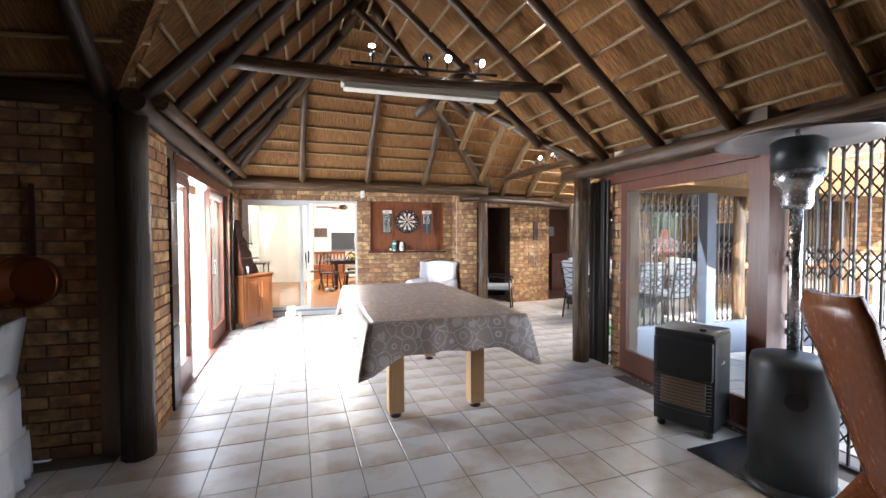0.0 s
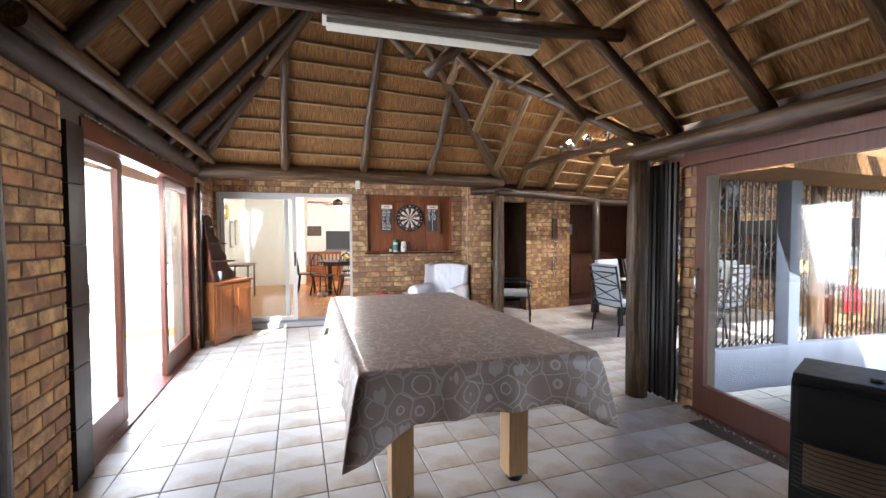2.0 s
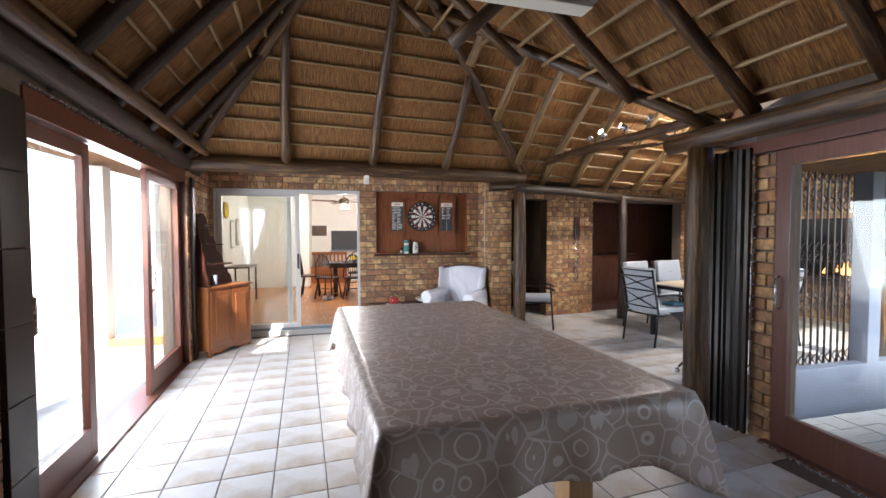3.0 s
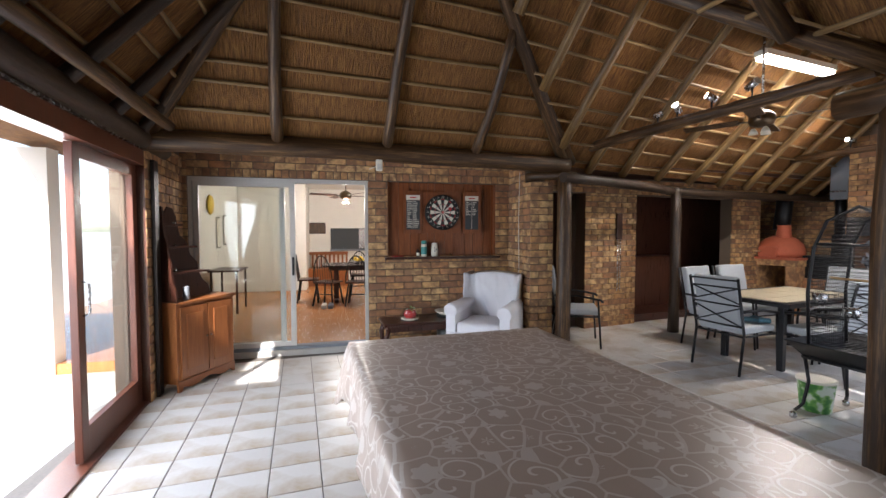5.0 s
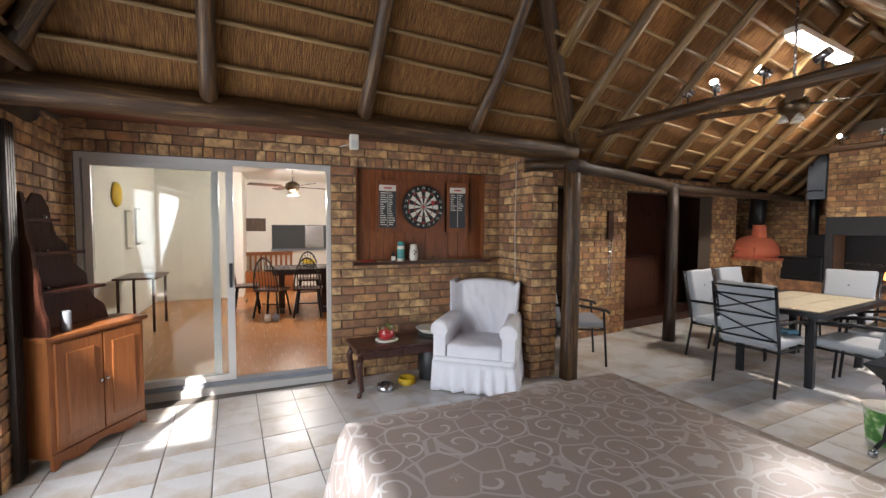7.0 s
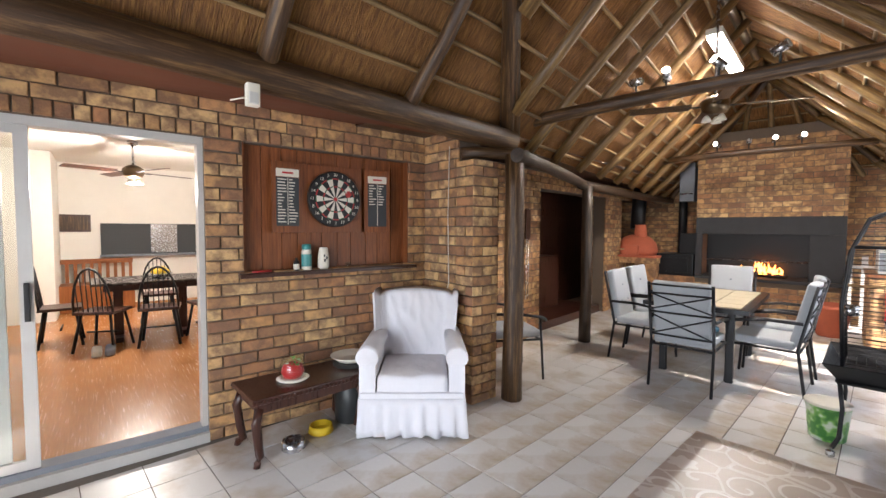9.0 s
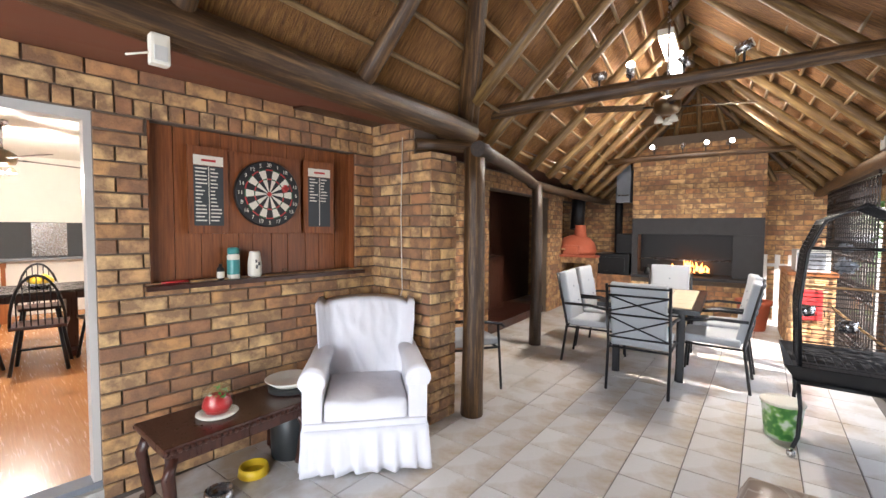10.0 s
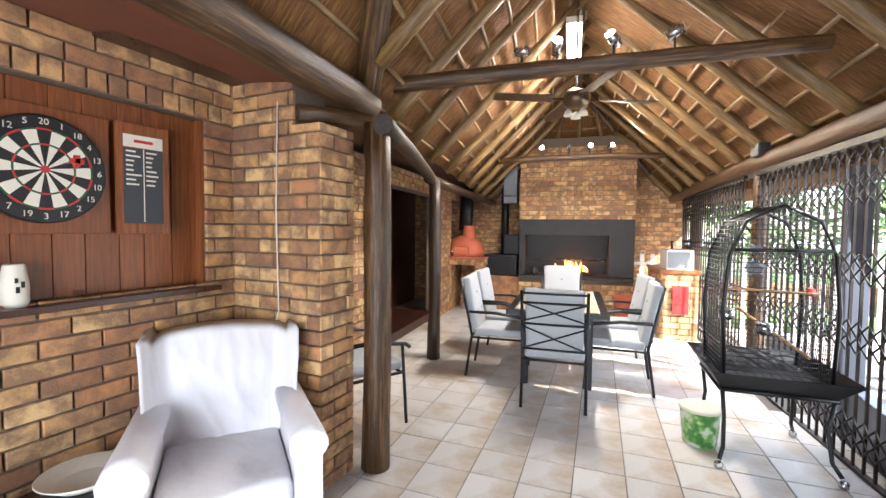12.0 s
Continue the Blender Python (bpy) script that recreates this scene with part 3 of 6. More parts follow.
POSTS = [
    (2.21, -0.82, 2.12, 0.09, LOG, "round timber post beside the brick pier"),
    (2.36, -3.80, 2.12, 0.095, LOG, "stout round timber post by the folded gate"),
    (-1.67, -4.96, 2.3, 0.105, LOG_DARK, "dark round timber post at the wall end"),
    (4.40, -0.14, 2.05, 0.075, LOG_DARK, "dark round timber post by the dining set"),
    (5.15, -3.36, 2.15, 0.08, LOG, "round timber post in the trellis side"),
    (7.55, -3.05, 2.15, 0.09, LOG, "round timber post at the trellis corner"),
]
for i, (x, y, h, r, mt, lab) in enumerate(POSTS):
    tagged(pole("post", (x, y, 0), (x, y, h), r, mt, r1=r * 0.9, bend=0.01, seed=i), lab, "post", kind="structure")
tagged(pole("pier_lintel", (1.86, -0.52, 2.13), (2.34, -0.86, 2.12), 0.05, LOG, seed=8), "short timber lintel on the pier top", "beam", kind="structure")
bm = bmesh.new()
vs = [bm.verts.new(p) for p in ((-2.2, 0.0, 2.36), (1.95, 0.0, 2.36), (2.3, -0.70, 2.28), (-2.2, -1.22, 2.30))]
f = bm.faces.new(vs)
ex = bmesh.ops.extrude_face_region(bm, geom=[f])
bmesh.ops.translate(bm, verts=[g for g in ex["geom"] if isinstance(g, bmesh.types.BMVert)], vec=(0, 0, 0.03))
soffit = part("soffit", bm, REDBOARD)
tagged(soffit, "red-brown painted board soffit above the dart wall", "ceiling", kind="structure")


# ---- doors ----
def door_leaf(name, m, w, h, label, stile=0.09, bottom=0.2, handle=True, mat=None):
    """A glazed door leaf: x along its width, y through it."""
    mat = mat or MERANTI
    d = thing(name, m, label, "door", kind="structure")
    part("stile", boxes((0, stile, -0.022, 0.022, 0, h), bevel=0.004), mat, d)
    part("stile", boxes((w - stile, w, -0.022, 0.022, 0, h), bevel=0.004), mat, d)
    part("rail", boxes((stile, w - stile, -0.021, 0.021, h - stile, h)), mat, d)
    part("rail", boxes((stile, w - stile, -0.021, 0.021, 0, bottom)), mat, d)
    g = part("pane", boxes((stile - 0.01, w - stile + 0.01, -0.003, 0.003, bottom - 0.01, h - stile + 0.01)), GLASS, d, "clear glass pane")
    g.visible_shadow = False
    if handle:
        part("door_handle", rods([(0.045, -0.03, 0.92), (0.045, -0.065, 0.94), (0.045, -0.065, 1.12), (0.045, -0.03, 1.14)], r=0.008), STEEL, d, "metal pull handle")
    return d


MLf = frame_between((-1.66, -4.9, 0), (-2.06, 0.0, 0))
door_leaf("door_1", MLf @ pose(0.87, 0.07, 0.03), 0.76, 2.0, "dark hardwood sliding door leaf with clear glass")
door_leaf("door_2", MLf @ pose(2.66, 0.07, 0.03), 1.05, 2.0, "red-brown hardwood sliding door leaf with clear glass")
fr = thing("door_frame_west", MLf, "red-brown hardwood frame round the sliding doors", "door frame", kind="structure")
part("head", boxes((0.85, 3.75, -0.012, 0.14, 2.035, 2.16), bevel=0.004), MERANTI, fr)
part("jamb", boxes((3.71, 3.80, -0.012, 0.14, 0, 2.035)), MERANTI, fr)
part("jamb", boxes((0.82, 0.865, -0.012, 0.14, 0, 2.035)), MERANTI, fr)
part("sill", boxes((0.86, 3.71, 0.0, 0.2, -0.02, 0.02)), MERANTI, fr)
part("track", boxes((0.86, 3.71, -0.02, 0.0, 2.165, 2.18)), STEEL, fr)
sh = thing("shutter_panel", MLf, "dark folded security shutter beside the door", "shutter")
for k in range(6):
    part("slat", boxes((0.615, 0.815, -0.035, -0.004, 0.02 + k * 0.345, 0.36 + k * 0.345), bevel=0.003), GATE, sh)
sg = thing("gate_stack", MLf, "folded dark metal security gate at the jamb", "gate")
for k in range(4):
    part("bar", boxes((3.80 + k * 0.03, 3.822 + k * 0.03, -0.06, -0.03, 0.01, 2.1)), GATE, sg)

MEd = frame_between((2.60, -4.20, 0), (2.56, -5.80, 0))
door_leaf("door_3", MEd @ pose(0, -0.0, 0.03), 1.58, 1.98, "red-brown hardwood sliding door with large clear pane", stile=0.10, bottom=0.21)
fe = thing("door_frame_east", MEd, "red-brown hardwood frame of the glazed sliding door", "door frame", kind="structure")
part("head", boxes((-0.35, 1.66, -0.05, 0.12, 2.015, 2.10), bevel=0.004), MERANTI, fe)
part("jamb", boxes((1.585, 1.66, -0.05, 0.12, 0, 2.015)), MERANTI, fe)
part("sill", boxes((-0.05, 1.66, -0.06, 0.12, -0.02, 0.02)), MERANTI, fe)
part("track", boxes((-0.05, 1.66, -0.075, -0.06, -0.02, 0.012)), STEEL, fe)
gs = thing("folded_gate", frame_between((2.52, -3.74, 0), (2.56, -4.06, 0)), "dark folded trellis gate beside the timber post", "gate")
for k in range(7):
    part("bar", boxes((0.01 + k * 0.045, 0.035 + k * 0.045, -0.03 - 0.012 * (k % 2), 0.0, 0.01, 2.06)), GATE, gs)


def trellis(m, length, height, label, pitch=0.105):
    """An expanding security gate: paired upright bars joined by lattice crosses in bands."""
    t = thing("trellis_gate", m, label, "security gate")
    n = int(length / pitch)
    me_bar = None
    for i in range(n + 1):
        bm = boxes((-0.006, 0.006, -0.008, 0.008, 0.02, height - 0.03))
        if me_bar is None:
            bar = part("bar", bm, GATE, t)
            me_bar = bar.data
        else:
            bm.free()
            bar = new("bar", me_bar)
            bar.parent = t
        bar.matrix_basis = Matrix.Translation((i * pitch, 0, 0))
    bm = bmesh.new()
    h = 0.05
    for z in (0.18, 0.18 + h * 2, 0.78, 0.78 + h * 2, 1.22, 1.22 + h * 2, 1.72, 1.72 + h * 2, height - 0.10):
        for i in range(n):
            x0, x1 = i * pitch, (i + 1) * pitch
            for za, zb in ((z - h, z + h), (z + h, z - h)):
                tube(bm, [(x0, 0.012, za), ((x0 + x1) / 2, 0.016, (za + zb) / 2), (x1, 0.012, zb)], 0.006, 5)
    tagged(part("lattice", bm, GATE, t), kind="stuff")
    part("top_rail", boxes((-0.05, length + 0.05, -0.025, 0.025, height - 0.03, height + 0.02)), GATE, t)
    part("bottom_rail", boxes((-0.05, length + 0.05, -0.02, 0.02, 0.0, 0.02)), GATE, t)
    return t


trellis(frame_between((2.66, -5.84, 0), (2.78, -7.6, 0)), 1.74, 2.12, "dark bronze expanding security trellis across an opening", 0.068)
trellis(B @ frame_between((-1.35, -1.66, 0), (1.05, -1.66, 0)), 2.4, 2.08, "dark bronze expanding security trellis along the braai room")
trellis(B @ frame_between((1.25, -1.66, 0), (3.9, -1.66, 0)), 2.6, 2.08, "dark bronze expanding security trellis by the counter")

# glazed sliding door to the house
ad = thing("house_door", Matrix.Identity(4), "white aluminium sliding door, half open", "door", kind="structure")
part("head", boxes((-2.0, 0.0, 0.03, 0.13, 2.05, 2.1)), ALU, ad)
part("jamb", boxes((-0.035, 0.0, 0.03, 0.13, 0.09, 2.05)), ALU, ad)
part("jamb", boxes((-2.0, -1.965, 0.03, 0.13, 0.09, 2.05)), ALU, ad)
part("sill", boxes((-2.0, 0.0, 0.02, 0.14, 0.06, 0.095)), GREYBOARD, ad, "dull grey door track")
for x0, x1, y in ((-1.965, -0.98, 0.10), (-1.95, -0.86, 0.06)):
    part("stile", boxes((x0, x0 + 0.05, y - 0.015, y + 0.015, 0.095, 2.05)), ALU, ad)
    part("stile", boxes((x1 - 0.06, x1, y - 0.015, y + 0.015, 0.095, 2.05)), ALU, ad)
    part("rail", boxes((x0 + 0.05, x1 - 0.06, y - 0.014, y + 0.014, 0.095, 0.15)), ALU, ad)
    part("rail", boxes((x0 + 0.05, x1 - 0.06, y - 0.014, y + 0.014, 2.0, 2.05)), ALU, ad)
    g = part("pane", boxes((x0 + 0.04, x1 - 0.05, y - 0.003, y + 0.003, 0.14, 2.01)), GLASS, ad, "clear glass pane")
    g.visible_shadow = False
part("door_handle", boxes((-0.90, -0.875, 0.02, 0.045, 0.95, 1.17), bevel=0.005), BLACKPLASTIC, ad, "black pull handle")
tagged(part("step", boxes((-2.3, 0.0, -0.02, 0.02, -0.006, 0.06)), CONCRETE), "low grey concrete door step", "step", kind="structure")

# ---- room beyond the house door ----
floor_house = part("floor_house", boxes((-5.0, 1.6, 0.02, 7.0, -0.1, 0.06)), LAMINATE)
tagged(floor_house, "glossy orange-brown laminate floor", "floor", kind="structure")
HH = 2.6
for nm, d in (("wall_house_back", (-1.3, 1.6, 6.6, 6.8, 0.06, HH)), ("wall_house_west", (-2.8, -2.6, 0.24, 1.1, 0.06, HH)), ("wall_house_west_2", (-2.8, -2.6, 2.3, 6.0, 0.06, HH)),
              ("wall_house_west_sill", (-2.8, -2.6, 1.1, 2.3, 0.06, 0.95)), ("wall_house_west_head", (-2.8, -2.6, 1.1, 2.3, 2.05, HH)),
              ("wall_house_mid", (-2.6, -1.3, 5.3, 5.5, 0.06, HH)), ("wall_house_mid_return", (-1.3, -1.1, 5.3, 6.6, 0.06, HH)), ("wall_house_east", (1.42, 1.6, 0.3, 6.6, 0.06, HH)),
              ("wall_house_front_west", (-2.8, -2.05, 0.245, 0.3, 0.06, HH)), ("wall_house_over", (-2.05, 1.6, 0.245, 0.3, 2.1, HH))):
    tagged(part(nm, boxes(d), WALLWHITE), "cream painted plaster wall", "wall", kind="structure")
tagged(part("ceiling_house", boxes((-2.9, 1.6, 0.3, 6.9, HH, HH + 0.1)), WALLWHITE), "white ceiling board", "ceiling", kind="structure")

tagged(part("trim_trellis", boxes((2.74, 2.84, -7.6, -5.8, 2.14, 2.55)), DARKWOOD), "dark timber board above the trellis", "trim", kind="structure")

# ---- floor tiles, laid on a grid turned a little from the walls ----
def tiles():
    c, s = math.cos(radians(4.75)), math.sin(radians(4.75))
    p = 0.299
    e1, e2 = Vector((c, s)), Vector((-s, c))
    origin = e1 * -0.101 - e2 * 0.071
    half = p / 2 - 0.003
    bm = boxes((-half, half, -half, half, -0.008, 0.0))
    topf = [e for e in bm.edges if all(v.co.z > -0.001 for v in e.verts)]
    bmesh.ops.bevel(bm, geom=topf, offset=0.003, segments=1, affect="EDGES")
    me = bpy.data.meshes.new("tile")
    bm.to_mesh(me)
    bm.free()
    me.materials.append(TILE)
    rest = bmesh.new()
    rng = random.Random(2)
    count = 0
    cells = []
    for i in range(-16, 36):
        for j in range(-40, 18):
            q = origin + e1 * (p * (i + 0.5)) + e2 * (p * (j + 0.5))
            inside = (-1.75 - 0.084 * (q.y + 3.9) < q.x < 2.5 and -5.0 <= q.y < -0.12) or (-3.5 < q.x < 2.5 and -10.7 < q.y < -5.0) or (2.4 < q.x < 9.4 and -3.62 + 0.14 * (q.x - 3.2) < q.y < 3.4)
            if inside:
                cells.append(q)
    for q in cells:
        near = -5.4 < q.y < -0.9 and -2.0 < q.x < 3.9
        z = rng.uniform(-0.0008, 0.0008)
        if near and count < 300:
            ob = new("tile", me)
            ob.parent = floor
            ob.matrix_basis = pose(q.x, q.y, z, rng.uniform(-0.1, 0.1), rng.uniform(-0.1, 0.1), 4.75)
            count += 1
        else:
            box(rest, -half, half, -half, half, -0.008, z, pose(q.x, q.y, 0, 0, 0, 4.75))
    tagged(part("tiles", rest, TILE, floor), kind="stuff")


# ---- outdoors ----
tagged(part("pavement_east", boxes((2.95, 7.5, -9.5, -3.9, -0.12, -0.05)), CONCRETE), "brick-paved veranda floor", "pavement", kind="structure")
pv = bmesh.new()
rngp = random.Random(4)
for i in range(22):
    for j in range(24):
        x, y = 3.0 + i * 0.205, -8.8 + j * 0.205
        box(pv, x, x + 0.197, y, y + 0.197 if (i + j) % 2 else y + 0.098, -0.06, -0.035 + rngp.uniform(-0.003, 0.003))
        if not (i + j) % 2:
            box(pv, x, x + 0.197, y + 0.103, y + 0.197, -0.06, -0.035 + rngp.uniform(-0.003, 0.003))
tagged(part("pavers", pv, plain("paver", (0.40, 0.36, 0.31), 0.9, var=0.15), None), "grey clay pavers of the veranda", "pavement", kind="stuff")
tagged(part("lawn", boxes((8.6, 60, -60, 40, -0.12, -0.02)), GRASS), "green lawn beyond the fence", "lawn", kind="structure")
tagged(part("veranda_wall", boxes((2.85, 4.12, -3.82, -3.72, -0.1, 0.34), (4.26, 6.6, -3.80, -3.70, -0.1, 0.34), bevel=0.01), SHADEBOARD), "low grey board wall of the veranda", "wall", kind="structure")
vr = bmesh.new()
box(vr, 3.05, 3.95, -9.6, -4.15, 2.5, 2.62)
tagged(part("veranda_roof", vr, THATCH), "thatched veranda roof", "roof", kind="structure")
for i, (x, y) in enumerate(((4.19, -3.74), (5.0, -5.9), (5.0, -8.2))):
    tagged(part("veranda_post", boxes((x - 0.07, x + 0.07, y - 0.07, y + 0.07, -0.1, 2.5), bevel=0.01), SHADEBOARD), "square grey timber veranda post", "post", kind="structure")
tagged(pole("veranda_beam", (5.0, -9.5, 2.42), (4.15, -3.72, 2.42), 0.07, LOG), "round timber veranda beam", "beam", kind="structure")
fence = thing("fence", Matrix.Identity(4), "white painted palisade fence round the pool", "fence")
for i in range(60):
    part("slat", boxes((8.45, 8.48, -9.5 + i * 0.17, -9.43 + i * 0.17, -0.12, 1.1)), ALU, fence)
for z in (0.2, 0.9):
    part("rail", boxes((8.48, 8.51, -9.5, 0.7, z, z + 0.05)), ALU, fence)
tagged(part("planter", boxes((11.0, 11.25, -14, 2, -0.1, 0.45), bevel=0.01), BRICK), "low brick planter wall at the lawn edge", "planter", kind="structure")
tagged(part("eave_west", boxes((-3.6, -2.3, -1.6, 3.0, 2.4, 2.6)), THATCH), "thatched eave outside the door", "roof", kind="structure")
tagged(part("house_outer_west", boxes((-6.2, -3.3, 0.0, 0.2, -0.1, 2.35)), WALLWHITE), "sunlit plastered outside wall", "wall", kind="structure")
tagged(part("pavement_west", boxes((-8.8, -1.95, -4.6, 0.0, -0.12, -0.05)), CONCRETE), "bright concrete apron outside the door", "pavement", kind="structure")


def leaves(bm, rng, centre, r, n, size):
    for _ in range(n):
        d = Vector((rng.gauss(0, 1), rng.gauss(0, 1), rng.gauss(0, 0.8))).normalized()
        p = Vector(centre) + d * r * rng.uniform(0.55, 1.0)
        a = Vector((rng.uniform(-1, 1), rng.uniform(-1, 1), rng.uniform(-1, 1))).normalized() * size * rng.uniform(0.6, 1.2)
        b = a.cross(d).normalized() * size * 0.45 if a.cross(d).length > 1e-3 else Vector((size, 0, 0))
        v = [bm.verts.new(q) for q in (p - a, p + b, p + a, p - b)]
        bm.faces.new(v)


def tree(x, y, h, seed, spread):
    rng = random.Random(seed)
    t = thing("tree", pose(x, y, -0.1), "leafy green garden tree behind the fence", "tree", "garden trees")
    trunk = tube(bmesh.new(), [(0, 0, 0), (0.08, 0, h * 0.25), (0, 0.08, h * 0.5), (0.05, 0, h * 0.8)], 0.14, 8, 0.05)
    crown = bmesh.new()
    for k in range(11):
        w, rr = rng.uniform(0, 6.28), rng.uniform(0.2, 1) * spread
        z = h * rng.uniform(0.3, 1.0)
        c = (rr * math.cos(w), rr * math.sin(w), z)
        tube(trunk, [(0.03, 0, z * 0.6), (c[0] * 0.5, c[1] * 0.5, z * 0.85), c], 0.04, 5, 0.012)
        leaves(crown, rng, c, spread * rng.uniform(0.35, 0.6), 380, 0.085)
    part("trunk", trunk, LOG_DARK, t)
    part("crown", crown, LEAF, t)


for i, (x, y, h, s) in enumerate(((13, -5, 4.2, 1.5), (14.5, -1.5, 4.8, 1.7), (13.5, 2.5, 4.0, 1.5), (15, -8.5, 5.0, 1.8), (16, 5.5, 5, 1.8), (12.8, -12, 4, 1.5), (10.2, -8.6, 2.6, 0.9))):
    tree(x, y, h, i + 3, s)
hb = bmesh.new()
rngh = random.Random(8)
for k in range(45):
    leaves(hb, rngh, (20 + rngh.uniform(-1, 1), -26 + k * 1.1, rngh.uniform(0.4, 3.4)), 1.3, 220, 0.14)
tagged(part("hedge", hb, LEAF), "tall dense green hedge at the garden edge", "hedge", kind="stuff")
bush = thing("shrub", pose(-4.9, -0.9, -0.1), "small yellow-green shrub outside the door", "plant")
bb = bmesh.new()
leaves(bb, random.Random(3), (0, 0, 0.25), 0.28, 420, 0.05)
part("crown", bb, leaf_mat("lime_leaf", (0.22, 0.27, 0.04), (0.30, 0.33, 0.06)), bush)
part("stem", rods([(0, 0, 0), (0.02, 0.02, 0.25)], r=0.02), LOG_DARK, bush)


# ================= games room =================
def pool_table():
    w, l, h = 0.61, 1.18, 0.845
    t = thing("pool_table", pose(0.37, -3.97, 0, 0, 0, 3.5), "pool table on square pine legs under a cloth", "pool table")
    part("table_body", boxes((-w + 0.02, w - 0.02, -l + 0.02, l - 0.02, 0.62, h - 0.008), bevel=0.02), PINE, t)
    for sx in (-0.35, 0.34):
        for sy in (-0.78, 0.66):
            leg = part("leg", boxes((sx - 0.062, sx + 0.062, sy - 0.062, sy + 0.062, 0.04, 0.62), bevel=0.008), PINE, t, "square pine leg")
            part("foot", lathe([(0.045, 0), (0.05, 0.012), (0.03, 0.02), (0.02, 0.045)], 14, (sx, sy)), BLACKPLASTIC, leg, "black levelling foot")
    c = thing("tablecloth", pose(0.37, -3.97, 0, 0, 0, 3.5), "taupe satin tablecloth with a pale scroll pattern", "tablecloth")
    bm = bmesh.new()
    nx, ny = 26, 44
    grid = [[bm.verts.new((-w + 2 * w * i / nx, -l + 2 * l * j / ny, h + 0.003 * noise.noise(Vector((i * 0.5, j * 0.5, 1))))) for i in range(nx + 1)] for j in range(ny + 1)]
    for j in range(ny):
        for i in range(nx):
            bm.faces.new((grid[j][i], grid[j][i + 1], grid[j + 1][i + 1], grid[j + 1][i]))
    ring = [grid[0][i] for i in range(nx + 1)] + [grid[j][nx] for j in range(1, ny + 1)] + [grid[ny][i] for i in range(nx - 1, -1, -1)] + [grid[j][0] for j in range(ny - 1, 0, -1)]
    rows = [ring]
    corners = [Vector((sx * w, sy * l)) for sx in (-1, 1) for sy in (-1, 1)]
    for k in range(1, 9):
        f = k / 8
        row = []
        for idx, v in enumerate(ring):
            p = v.co
            near = min((Vector((p.x, p.y)) - q).length for q in corners)
            cz = max(0, 1 - near / 0.22)
            out = Vector((p.x / w if abs(abs(p.x) - w) < 1e-3 else 0, p.y / l if abs(abs(p.y) - l) < 1e-3 else 0, 0))
            tang = Vector((-out.y, out.x, 0))
            fold = 0.018 * math.sin(idx * 0.9 + 2 * noise.noise(Vector((idx * 0.2, 0, 0)))) * f
            drop = (0.24 + 0.025 * noise.noise(Vector((idx * 0.13, 3, 0))) + 0.14 * cz) * f
            push = 0.012 + 0.03 * f + fold * (1 - cz)
            diag = Vector((math.copysign(1, p.x), math.copysign(1, p.y), 0)) * (0.045 * cz * f)
            q = p + diag + out * push - Vector((0, 0, drop + (0.006 if k == 1 else 0)))
            row.append(bm.verts.new(q))
        rows.append(row)
    n = len(ring)
    for a, b in zip(rows, rows[1:]):
        for i in range(n):
            bm.faces.new((a[i], b[i], b[(i + 1) % n], a[(i + 1) % n]))
    for f in bm.faces:
        f.smooth = True
    ob = part("cloth", bm, CLOTH, c)
    ob.modifiers.new("thick", "SOLIDIFY").thickness = 0.003


pool_table()


def cushiony(bm_dims, bevel, seed=0, amp=0.012, cuts=5):
    """A padded block: bevelled, subdivided and gently uneven."""
    bm = boxes(bm_dims)
    bmesh.ops.bevel(bm, geom=bm.edges[:], offset=bevel, segments=4, affect="EDGES", profile=0.6)
    bmesh.ops.subdivide_edges(bm, edges=[e for e in bm.edges if e.calc_length() > 0.12], cuts=cuts, use_grid_fill=True)
    for v in bm.verts:
        v.co += Vector((1, 1, 1)) * amp * noise.noise(v.co * 7 + Vector((seed, 0, 0)))
    for f in bm.faces:
        f.smooth = True
    return bm


